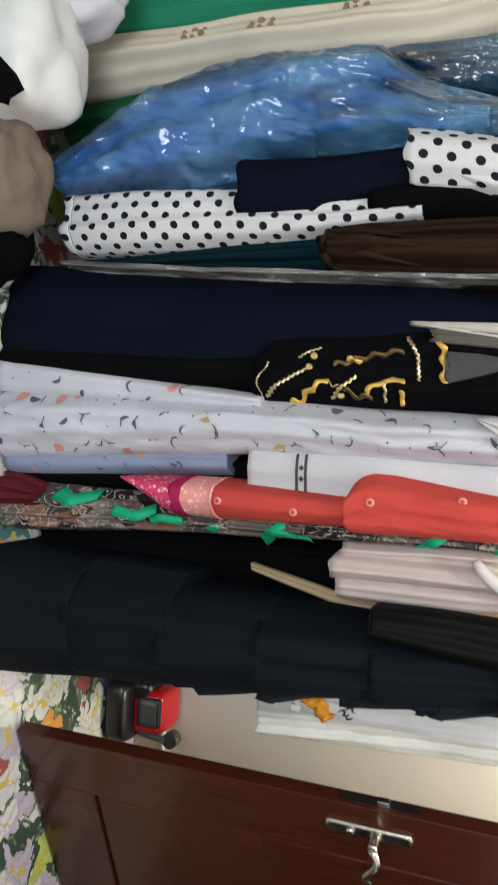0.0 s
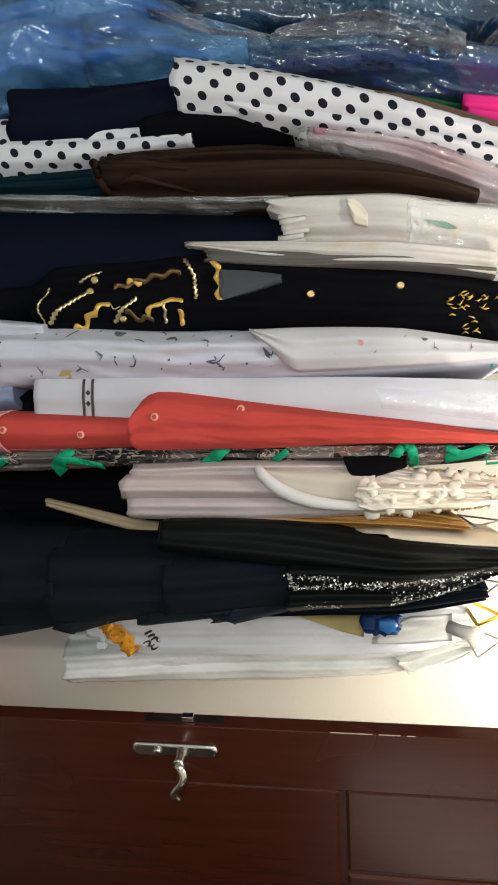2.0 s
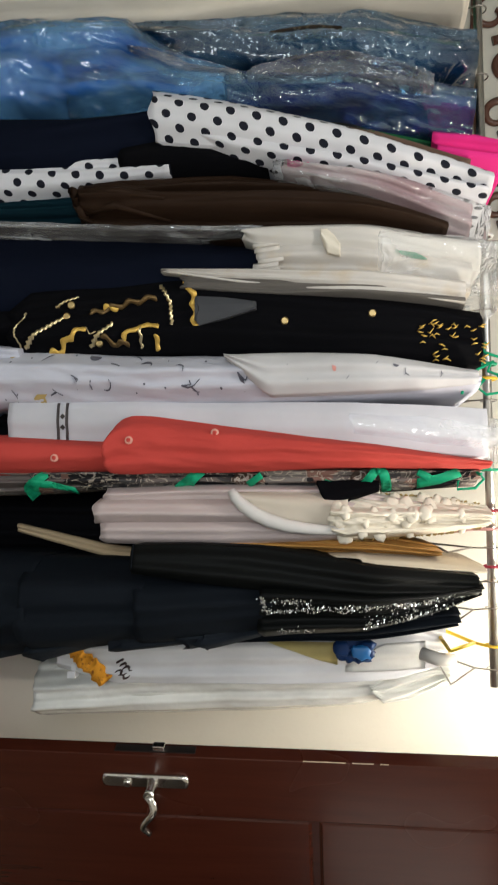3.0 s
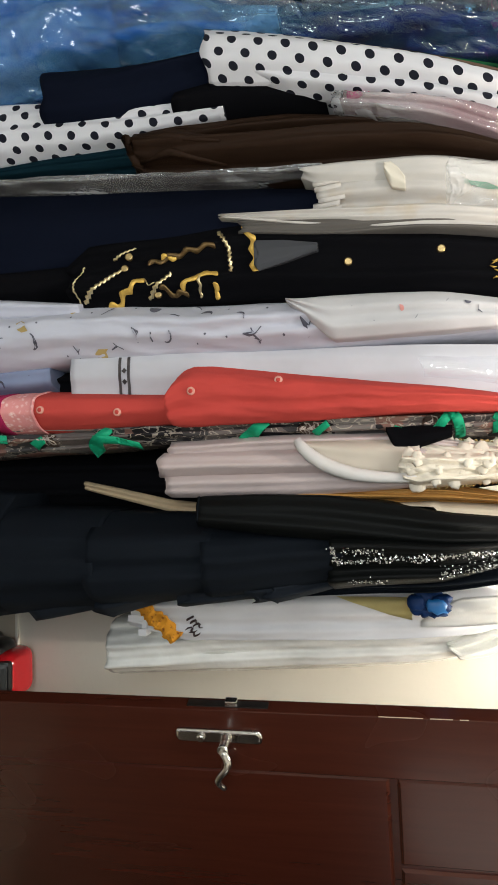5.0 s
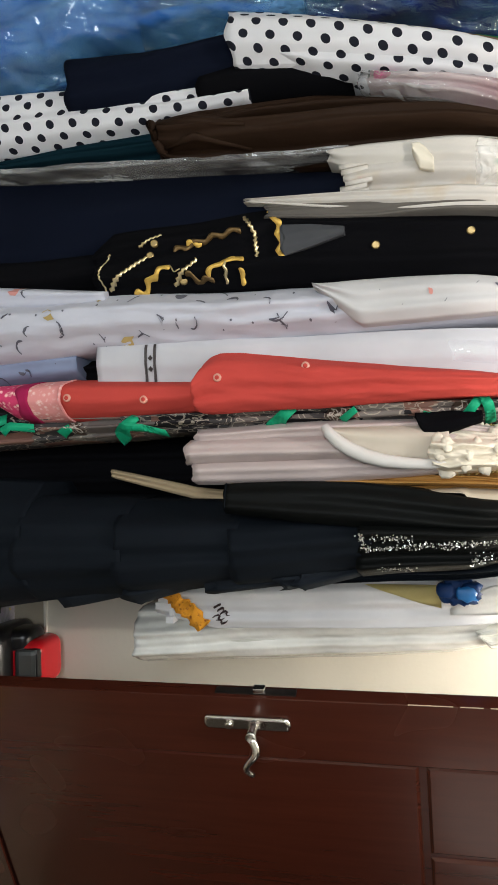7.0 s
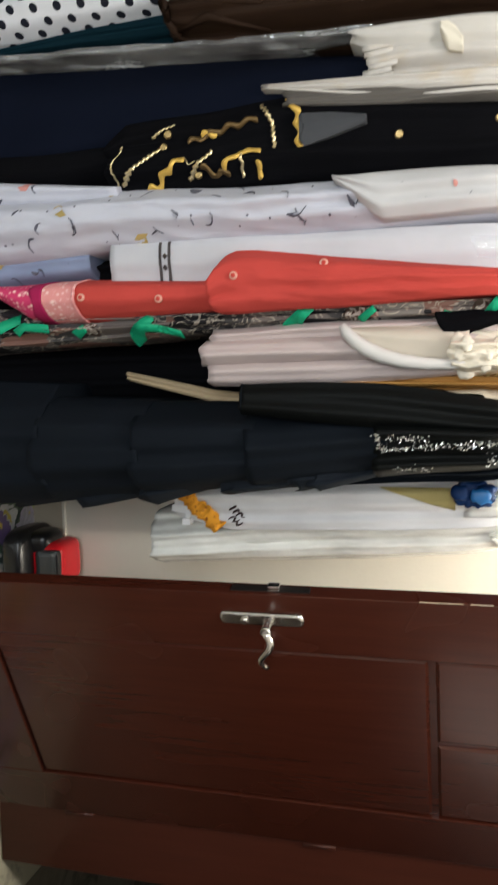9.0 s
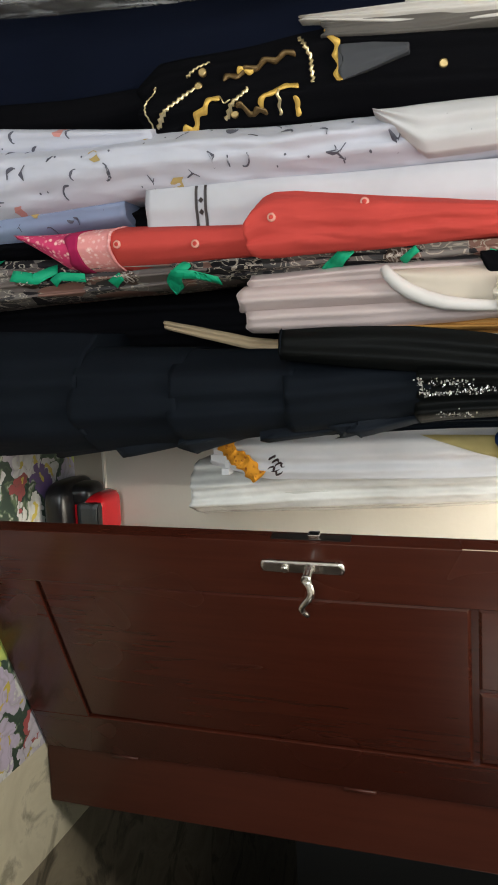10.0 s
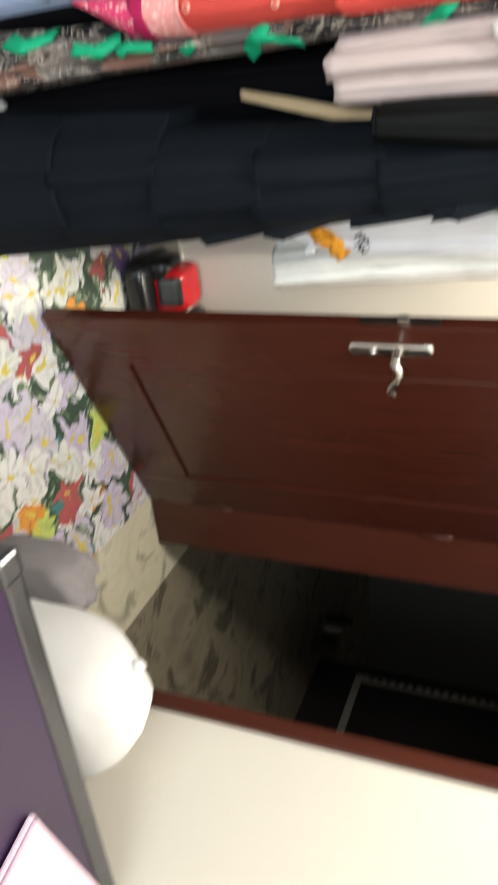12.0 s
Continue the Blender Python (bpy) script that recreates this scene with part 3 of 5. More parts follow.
# ---- cloth materials ----
CREAM = plain("cream_cotton", (0.62, 0.56, 0.47))
TEAL = plain("teal_green_cloth", (0.02, 0.22, 0.13))
DKGREEN = plain("dark_green_cloth", (0.012, 0.09, 0.035))
BLUE = plain("bright_blue_cloth", (0.018, 0.13, 0.42))
DKTEAL = plain("dark_blue_teal_cloth", (0.007, 0.032, 0.075))
VIOLET = plain("violet_blue_cloth", (0.03, 0.035, 0.20))
NAVY = plain("navy_cloth", (0.0038, 0.0056, 0.013), rough=0.9)
BLACK = plain("black_cloth", (0.003, 0.003, 0.004), rough=0.9)
BLACKG = plain("black_green_cloth", (0.0060, 0.0082, 0.0118), rough=0.72)
VELVET = plain("black_velvet_satin", (0.0026, 0.0032, 0.0032), rough=0.50, crease=0.4)
VELVET.node_tree.nodes["Principled BSDF"].inputs["Specular IOR Level"].default_value = 0.08
BROWN = plain("dark_brown_satin", (0.024, 0.013, 0.008), rough=0.46, crease=0.7)
TAUPE = plain("taupe_cloth", (0.13, 0.085, 0.06))
PINK = plain("magenta_cloth", (0.72, 0.03, 0.22))
IVORY = plain("ivory_satin", (0.52, 0.495, 0.46), rough=0.5, crease=0.6)
WHITE = plain("white_cloth", (0.55, 0.55, 0.585))
GWHITE = plain("white_gown_cloth", (0.66, 0.66, 0.68))
RED = plain("coral_red_cloth", (0.52, 0.062, 0.050), rough=0.85, crease=0.6)
PALE = plain("pale_pink_satin", (0.56, 0.47, 0.455), rough=0.5, crease=0.5)
BEIGE = plain("beige_cloth", (0.46, 0.35, 0.22))
LACE = plain("cream_lace", (0.74, 0.68, 0.57), crease=0.9)
OCHRE = plain("golden_brown_cloth", (0.42, 0.22, 0.06), rough=0.45, crease=0.7)
TEALN = plain("teal_navy_cloth", (0.004, 0.018, 0.026))
LBLUE = plain("light_blue_print_cloth", (0.24, 0.29, 0.42))
DOTS = dotted("white_cloth_black_dots", (0.62, 0.615, 0.64), (0.010, 0.011, 0.018), 0.061, 0.0106)
FILM_BLUE = film_plastic("blue_plastic_film", (0.53, 0.83, 1.0), (0.16, 0.43, 0.75), 0.76, 0.06, 0.42, 1.6)
FILM_BLUE2 = film_plastic("thin_blue_plastic_film", (0.56, 0.80, 0.96), (0.09, 0.25, 0.42), 0.84, 0.05, 0.75, 1.8)
FILM_CLEAR = film_plastic("clear_plastic_film", (0.97, 0.98, 0.98), (0.80, 0.81, 0.81), 0.82, 0.07, 0.5, 1.5)
FILM_GREY = film_plastic("bunched_grey_film", (0.80, 0.86, 0.92), (0.40, 0.44, 0.50), 0.78, 0.06, 0.8, 1.65)
FILM_MILK = film_plastic("milky_plastic_film", (0.97, 0.97, 0.95), (0.90, 0.90, 0.85), 0.24, 0.26, 0.10, 1.35)


def print_cloth(name, base, scale, stops, size, keep):
    """Small scattered printed motifs in several colours."""
    m, nt, b, col = cloth(name, base, crease=0.3)
    vec = uv(nt)
    w = nt.nodes.new("ShaderNodeVectorMath")
    w.operation = "MULTIPLY_ADD"
    nz = node(nt, "ShaderNodeTexNoise", Scale=38.0, Detail=2.0)
    nt.links.new(vec, nz.inputs["Vector"])
    nt.links.new(nz.outputs["Color"], w.inputs[0])
    w.inputs[1].default_value = (0.028, 0.028, 0)
    nt.links.new(vec, w.inputs[2])
    v = vor(nt, w.outputs[0], scale)
    sc = nt.nodes.new("ShaderNodeSeparateColor")
    nt.links.new(v.outputs["Color"], sc.inputs[0])
    tint = ramp(nt, sc.outputs[0], stops, "CONSTANT")
    small = calc(nt, "LESS_THAN", v.outputs["Distance"], calc(nt, "MULTIPLY", sc.outputs[1], size))
    on = calc(nt, "MULTIPLY", small, calc(nt, "LESS_THAN", sc.outputs[2], keep))
    hole = calc(nt, "GREATER_THAN", tex(nt, vec, 90, 2), 0.47)
    nt.links.new(mixc(nt, calc(nt, "MULTIPLY", on, hole), col, tint), b.inputs["Base Color"])
    return m


STAR = plain("white_lilac_cotton", (0.53, 0.535, 0.605))
STARC = plain("cream_white_cotton", (0.52, 0.512, 0.52))
MOTIF = [painted("grey_print", (0.10, 0.10, 0.13), 0.8), painted("coral_print", (0.62, 0.27, 0.24), 0.8), painted("ochre_print", (0.45, 0.33, 0.12), 0.8)]


def paisley():
    m, nt, b, col = cloth("grey_paisley_print", (0.16, 0.13, 0.12))
    vec = coords(nt)
    patch_ = vor(nt, vec, 13)
    sc = nt.nodes.new("ShaderNodeSeparateColor")
    nt.links.new(patch_.outputs["Color"], sc.inputs[0])
    base = ramp(nt, sc.outputs[0], [(0, (0.02, 0.018, 0.02)), (0.25, (0.15, 0.125, 0.115)), (0.5, (0.22, 0.12, 0.095)), (0.64, (0.06, 0.055, 0.055)), (0.85, (0.19, 0.17, 0.155))], "CONSTANT")
    wob = nt.nodes.new("ShaderNodeVectorMath")
    wob.operation = "MULTIPLY_ADD"
    nz = node(nt, "ShaderNodeTexNoise", Scale=20.0, Detail=1.0)
    nt.links.new(vec, nz.inputs["Vector"])
    nt.links.new(nz.outputs["Color"], wob.inputs[0])
    wob.inputs[1].default_value = (0.05, 0.05, 0.05)
    nt.links.new(vec, wob.inputs[2])
    loops = vor(nt, wob.outputs[0], 24).outputs["Distance"]
    lines = calc(nt, "LESS_THAN", calc(nt, "ABSOLUTE", calc(nt, "SUBTRACT", calc(nt, "FRACT", calc(nt, "MULTIPLY", loops, 2.6)), 0.5)), 0.10)
    lacy = calc(nt, "GREATER_THAN", sc.outputs[1], 0.35)
    nt.links.new(mixc(nt, calc(nt, "MULTIPLY", calc(nt, "MULTIPLY", lines, lacy), 0.8), base, (0.46, 0.40, 0.33)), b.inputs["Base Color"])
    return m


PAISLEY = paisley()


def brocade(name, c1, c2):
    m, nt, b, col = cloth(name, c1)
    v = vor(nt, coords(nt), 85, "F1")
    k = ramp(nt, v.outputs["Distance"], [(0.22, (1, 1, 1)), (0.5, (0, 0, 0))])
    st = ramp(nt, tex(nt, coords(nt), 55, 4), [(0.42, (0, 0, 0)), (0.6, (1, 1, 1))])
    nt.links.new(mixc(nt, calc(nt, "MULTIPLY", k, st), c1, c2), b.inputs["Base Color"])
    return m


PINKB = brocade("pink_brocade_border", (0.55, 0.045, 0.13), (0.85, 0.55, 0.50))
PALEB = brocade("pale_pink_brocade", (0.70, 0.28, 0.27), (0.85, 0.62, 0.58))
ORANGE = brocade("orange_print", (0.75, 0.32, 0.03), (0.30, 0.08, 0.02))
GREENR = plain("green_ribbon", (0.01, 0.36, 0.18), rough=0.5)
PALEBTN = painted("pale_coral_button", (0.66, 0.30, 0.235), 0.25)
DARKBAND = plain("dark_brown_trim", (0.05, 0.035, 0.035))
SEQUIN = metal("silver_sequins", (0.62, 0.63, 0.62), 0.18)
YELLOWP = painted("yellow_plastic", (0.80, 0.52, 0.03), 0.35)
PINKP = painted("pink_plastic", (0.72, 0.38, 0.36), 0.35)
MAROONP = painted("maroon_plastic", (0.28, 0.02, 0.04), 0.3)
GREENP = painted("green_plastic", (0.01, 0.32, 0.16), 0.3)
WHITEP = painted("white_plastic", (0.74, 0.73, 0.70), 0.4)

# ---- the rod and its hangers ----
bm = bmesh.new()
tube(bm, [(-1.75, ROD_Y, ROD_Z), (0.768, ROD_Y, ROD_Z)], 0.0125, 16)
rod = thing("clothes_rod", bm, RODM, "grey steel clothes rod fixed to the wall", "rod")
for x in (-1.5, -0.35, 0.205):
    bm = bmesh.new()
    tube(bm, [(x, ROD_Y, ROD_Z - 0.02), (x, ROD_Y + 0.1, ROD_Z - 0.022), (x, WALL_Y - 0.008, ROD_Z - 0.022)], 0.009, 10)
    box(bm, x - 0.025, x + 0.025, WALL_Y - 0.008, WALL_Y, ROD_Z - 0.07, ROD_Z + 0.03, 0.003)
    part("rod_bracket", bm, RODM, rod, "grey steel wall bracket")
for x, m, lab, tilt in ((-1.12, WIRE, "thin wire clothes hanger", 0.0), (-0.92, WIRE, "thin wire clothes hanger", 0.01), (-0.68, WIRE, "thin wire clothes hanger", 0.0),
                        (-0.46, WHITEP, "white plastic clothes hanger", 0.01), (-0.36, WIRE, "thin wire clothes hanger", 0.0), (-0.25, WIRE, "thin wire clothes hanger", 0.0),
                        (-0.10, GREENP, "green plastic clothes hanger", -0.01), (-0.06, YELLOWP, "yellow plastic clothes hanger", -0.02), (0.0, WIRE, "thin wire clothes hanger", 0.0),
                        (0.06, WIRE, "thin wire clothes hanger", 0.03), (0.13, WIRE, "thin wire clothes hanger", 0.0), (0.19, GREENP, "green plastic clothes hanger", 0.0),
                        (0.30, MAROONP, "maroon plastic clothes hanger", 0.0), (0.35, PINKP, "pink plastic clothes hanger", 0.0), (0.40, WIRE, "thin wire clothes hanger", 0.0),
                        (0.45, MAROONP, "maroon plastic clothes hanger", 0.0), (0.49, WIRE, "thin wire clothes hanger", 0.0), (0.56, WIRE, "thin wire clothes hanger", 0.02),
                        (0.66, YELLOWP, "yellow plastic clothes hanger", -0.02), (0.72, WIRE, "thin wire clothes hanger", 0.0)):
    hanger(x, m, lab, tilt=tilt, r=0.0022 if m is WIRE else 0.0045)

# ---- the clothes, from the far end of the rod to the door ----
garment("long_dress", "dark red patterned dress hanging far along the rod", "dress", brocade("dark_red_print", (0.20, 0.02, 0.03), (0.05, 0.12, 0.05)),
        [(0.30, -1.56, -1.38), (1.0, -1.52, -1.36), (1.86, -1.46, -1.36)], 1.98, 1)
garment("long_dress", "teal green long dress hanging beside cream cloth", "dress", TEAL, [(0.18, -1.36, -1.13), (0.9, -1.33, -1.08), (1.86, -1.25, -1.10)], 1.98, 2)
ob, h = garment("long_dress", "cream cotton long dress with small brown flower prints", "dress", CREAM,
                [(0.10, -1.15, -0.965), (0.57, -1.13, -0.955), (1.1, -1.12, -0.94), (1.5, -1.13, -0.98), (1.87, -1.10, -1.01)], 1.93, 3, folds=2)
BRPRINT = plain("brown_flower_print", (0.28, 0.19, 0.11))
for x, z in ((-1.075, 0.48), (-1.06, 0.68), (-1.09, 0.92), (-1.07, 1.15), (-1.10, 1.38)):
    for k in range(6):
        a, r = k * 1.1, 0.018 + 0.004 * (k % 3)
        disc(h, ob, "flower_print", x + r * math.cos(a) * 0.8, z + r * math.sin(a) * 1.3, 0.0065 + 0.003 * (k % 2), BRPRINT)
garment("long_dress", "dark green long dress behind blue wrapped clothes", "dress", DKGREEN, [(0.08, -0.955, -0.80), (0.35, -0.97, -0.80), (0.7, -0.96, -0.80), (1.84, -0.93, -0.84)], 1.95, 4)

# blue dry-cleaning bags with clothes inside
for rows, front, inner, seed, lab in (
        ([(0.13, -0.75, -0.64), (0.39, -0.93, -0.645), (0.55, -0.955, -0.66), (0.72, -0.965, -0.69), (1.0, -0.945, -0.675), (1.14, -0.83, -0.668), (1.26, -0.78, -0.69)], 1.86, BLUE, 5, "bright blue gown in a torn blue plastic cover"),
        ([(0.62, -0.985, -0.84), (0.96, -0.985, -0.80), (1.26, -0.975, -0.775), (1.68, -0.955, -0.74), (1.88, -0.945, -0.80)], 1.93, DKTEAL, 6, "dark blue gown in a crinkled blue plastic cover"),
        ([(0.86, -0.86, -0.69), (1.02, -0.825, -0.69), (1.4, -0.785, -0.645), (1.86, -0.765, -0.635)], 1.885, VIOLET, 7, "violet blue gown in a crinkled blue plastic cover")):
    ob, h = garment("wrapped_gown", lab, "gown", inner, rows, front, seed, amp=0.012, folds=1.6)
    shell = Hang(rows, front - 0.012, seed, amp=0.012, folds=1.6, crisp=0.020, back=h.back + 0.005)
    part("plastic_cover", shell.mesh(64, 200, grow=0.005), FILM_BLUE if inner is BLUE else FILM_BLUE2, ob, "crinkled see-through blue plastic film")

# loose film bunched between the covers, and a scrap of dark lace
for rows in ([(1.03, -0.838, -0.815), (1.12, -0.822, -0.765), (1.22, -0.785, -0.735), (1.30, -0.75, -0.728)],
             [(1.32, -0.755, -0.735), (1.42, -0.778, -0.722), (1.54, -0.790, -0.722), (1.66, -0.755, -0.70), (1.75, -0.715, -0.69)]):
    part("plastic_cover", Hang(rows, 1.842, rows[0][0] * 9, folds=1.2, amp=0.008, crisp=0.016, back=1.9, shoulder=0.03, round_=0.03).mesh(30, 60), FILM_GREY, ob, "bunched greyish clear film")
garment("lace_scrap", "dark brown lace scrap between pale cloth and blue film", "cloth", brocade("dark_brown_lace", (0.03, 0.022, 0.015), (0.16, 0.12, 0.07)),
        [(1.36, -0.88, -0.862), (1.40, -0.897, -0.85), (1.47, -0.902, -0.85), (1.54, -0.885, -0.85)], 1.895, 71, back=1.95, amp=0.006)

ob, h = garment("trousers", "dark navy folded trousers hanging over dotted cloth", "trousers", NAVY, [(0.665, -0.712, -0.535), (0.86, -0.697, -0.527), (1.1, -0.705, -0.57), (1.33, -0.61, -0.55)], 1.84, 8, folds=1.2, amp=0.008)
part("leg", Hang([(1.0, -0.67, -0.51), (1.15, -0.69, -0.52), (1.36, -0.60, -0.505)], 1.85, 8.6, folds=1.2, amp=0.008).mesh(20, 20), BLACK, ob, "black second leg")
ob, h = garment("dotted_dress", "white dress with black polka dots, lower hem", "dress", DOTS, [(0.145, -0.654, -0.490), (0.39, -0.647, -0.486), (0.66, -0.630, -0.487), (0.85, -0.598, -0.496), (1.12, -0.575, -0.52)], 1.87, 9, folds=1.6, amp=0.007, round_=0.04)
part("hem", Hang([(0.143, -0.655, -0.489), (0.170, -0.654, -0.489)], 1.868, 9, folds=1.6, amp=0.007, round_=0.04).mesh(26, 3), DOTS, ob, "turned dotted hem")
ob, h = garment("dotted_blouse", "white blouse with black polka dots on a hanger", "blouse", DOTS, [(1.09, -0.717, -0.588), (1.27, -0.672, -0.562), (1.53, -0.598, -0.515), (1.78, -0.525, -0.468), (1.88, -0.485, -0.445)], 1.80, 10, folds=1.0, amp=0.005, shoulder=0.06, round_=0.03)
hb = Hang([(1.20, -0.62, -0.575), (1.28, -0.60, -0.538), (1.44, -0.56, -0.503), (1.53, -0.54, -0.488), (1.78, -0.48, -0.440), (1.87, -0.46, -0.432)], 1.818, 10.4, folds=1.0, amp=0.005, shoulder=0.06, round_=0.05)
part("back_panel", hb.mesh(22, 36), DOTS, ob, "dotted back panel fold")
garment("jacket", "taupe brown jacket behind the dotted blouse", "jacket", TAUPE, [(1.0, -0.70, -0.58), (1.23, -0.705, -0.60), (1.54, -0.665, -0.56), (1.85, -0.59, -0.52)], 1.90, 11)
ob, h = garment("kurta", "dark green tunic with a magenta shoulder", "tunic", DKGREEN, [(0.95, -0.66, -0.56), (1.6, -0.675, -0.57), (1.762, -0.665, -0.56)], 1.95, 12)
h2 = Hang([(1.762, -0.665, -0.56), (1.85, -0.66, -0.54), (1.93, -0.635, -0.535)], 1.945, 12, shoulder=0.03)
part("shoulder", h2.mesh(20, 12), PINK, ob, "magenta shoulder panel")
garment("gown", "teal navy gown with a slim hem", "gown", TEALN, [(0.15, -0.48, -0.43), (0.37, -0.492, -0.43), (0.87, -0.515, -0.42), (1.5, -0.5, -0.42), (1.84, -0.46, -0.41)], 1.91, 13)
ob, h = garment("satin_gown", "dark brown satin gown folded over", "gown", BROWN, [(0.895, -0.500, -0.42), (0.93, -0.512, -0.395), (1.0, -0.517, -0.385), (1.27, -0.512, -0.36), (1.53, -0.478, -0.353), (1.78, -0.40, -0.34)], 1.83, 14, folds=1.9, amp=0.026)
bm = bmesh.new()
for k in range(3):
    tube(bm, [h.at(-0.50 + 0.028 * k, 0.897, 0.004), h.at(-0.485 + 0.028 * k, 0.905, 0.010), h.at(-0.47 + 0.028 * k, 0.90, 0.006)], [0.008, 0.012, 0.008], 8)
    tube(bm, [h.at(-0.495 + 0.03 * k, 0.90, 0.004), h.at(-0.49 + 0.03 * k, 1.0, 0.008), h.at(-0.47 + 0.03 * k, 1.12, 0.0)], [0.009, 0.010, 0.004], 8)
part("cuff", bm, BROWN, ob, "rolled satin cuff")
ob, h = garment("wrapped_blouse", "pale pink blouse in a clear plastic cover", "blouse", plain("faded_rose_cloth", (0.33, 0.22, 0.23)), [(1.40, -0.525, -0.49), (1.64, -0.505, -0.42), (1.84, -0.45, -0.36)], 1.825, 15)
patch("magenta_trim", h, ob, PINK, -0.522, -0.500, 1.41, 1.47, "magenta trim at the hem", out=0.003, n=5)
part("plastic_cover", Hang([(1.38, -0.525, -0.48), (1.64, -0.50, -0.405), (1.88, -0.446, -0.34)], 1.812, 15, crisp=0.012).mesh(26, 50), FILM_CLEAR, ob, "crinkled clear plastic film").visible_shadow = False
ob, h = garment("wrapped_gown", "grey gown in a slim clear plastic cover", "gown", plain("grey_brown_cloth", (0.05, 0.042, 0.04)), [(0.17, -0.463, -0.444), (0.79, -0.412, -0.394), (1.34, -0.371, -0.358)], 1.875, 16)
part("plastic_cover", Hang([(0.15, -0.465, -0.442), (0.79, -0.414, -0.392), (1.35, -0.373, -0.356)], 1.865, 16, crisp=0.014).mesh(20, 70), FILM_CLEAR, ob, "crinkled clear plastic film").visible_shadow = False
ob, h = garment("long_coat", "long dark navy coat with a straight edge", "coat", NAVY, [(0.006, -0.462, -0.10), (0.56, -0.422, -0.09), (1.0, -0.393, -0.13), (1.37, -0.354, -0.20)], 1.866, 17, folds=1.2, amp=0.006)
part("lower_panel", Hang([(0.004, -0.27, -0.10), (0.56, -0.235, -0.09), (0.95, -0.215, -0.12), (1.1, -0.22, -0.19)], 1.858, 17.5, folds=1.2, amp=0.008).mesh(20, 40), BLACK, ob, "black lower front panel")
STAINED, nt, bsdf, col = cloth("stained_ivory_satin", (0.53, 0.50, 0.465), rough=0.5, crease=0.6)
nt.links.new(mixc(nt, ramp(nt, tex(nt, coords(nt), 11, 3), [(0.5, (0, 0, 0)), (0.72, (0.8, 0.8, 0.8))]), col, (0.46, 0.38, 0.28)), bsdf.inputs["Base Color"])
ob, h = garment("ivory_dress", "stained ivory satin dress with a frilled hem", "dress", STAINED, [(1.338, -0.332, -0.256), (1.40, -0.345, -0.254), (1.53, -0.352, -0.250), (1.84, -0.335, -0.225)], 1.852, 18, folds=1.3, amp=0.010, hem=0.004, round_=0.03)
hu = Hang([(1.305, -0.364, -0.345), (1.335, -0.368, -0.326), (1.40, -0.370, -0.318), (1.53, -0.368, -0.300), (1.70, -0.360, -0.288), (1.86, -0.345, -0.275)], 1.834, 18.4, folds=0.9, amp=0.006, round_=0.02, hem=0.006)
part("upper_layer", hu.mesh(24, 60), IVORY, ob, "smooth ivory overlayer")
hk = Hang([(1.485, -0.348, -0.335), (1.50, -0.348, -0.300), (1.515, -0.335, -0.295), (1.53, -0.312, -0.292)], 1.822, 18.9, folds=0.6, amp=0.003, round_=0.006, back=1.85, hem=0.0)
part("turned_flap", hk.mesh(14, 12), LACE, ob, "turned cream flap")
for k in range(6):
    x = -0.334 + 0.0128 * k
    bm = bmesh.new()
    loft(bm, [[(x + 0.0150 * c - 0.002 * j, 1.850 + 0.0022 * d - 0.002 * (k % 2), 1.326 + 0.004 * ((k * 5) % 4) + 0.02 * j) for c, d in ((0, 1), (0.35, -1), (0.9, -0.6), (1, 1))] for j in range(4)])
    part("hem_pleat", bm, STAINED, ob)
patch("teal_print", h, ob, GREENP, -0.312, -0.285, 1.655, 1.73, "faded teal print", out=0.003, n=6, shape=lambda s, t: (0.2 + 0.6 * t + (s - 0.5) * 0.7 * math.sin(math.pi * (0.08 + 0.84 * t)), t))
part("plastic_cover", Hang([(1.62, -0.372, -0.252), (1.80, -0.366, -0.235), (1.93, -0.35, -0.22)], 1.825, 18, folds=1.3, amp=0.012, crisp=0.018, shoulder=0.06).mesh(34, 60, grow=0.002), FILM_CLEAR, ob, "bunched clear plastic film").visible_shadow = False
garment("ivory_scarf", "ivory scarf hanging in a long fold", "scarf", STAINED, [(1.115, -0.272, -0.266), (1.20, -0.270, -0.250), (1.30, -0.265, -0.234), (1.52, -0.258, -0.212), (1.82, -0.245, -0.19)], 1.826, 19, folds=1.0, amp=0.006, round_=0.02)
garment("sheer_scarf", "sheer grey beige scarf beside the ivory one", "scarf", plain("grey_beige_voile", (0.11, 0.10, 0.09)), [(1.16, -0.265, -0.225), (1.40, -0.250, -0.198), (1.58, -0.24, -0.195), (1.82, -0.24, -0.185)], 1.834, 19.6, folds=1.4, amp=0.006, round_=0.03)

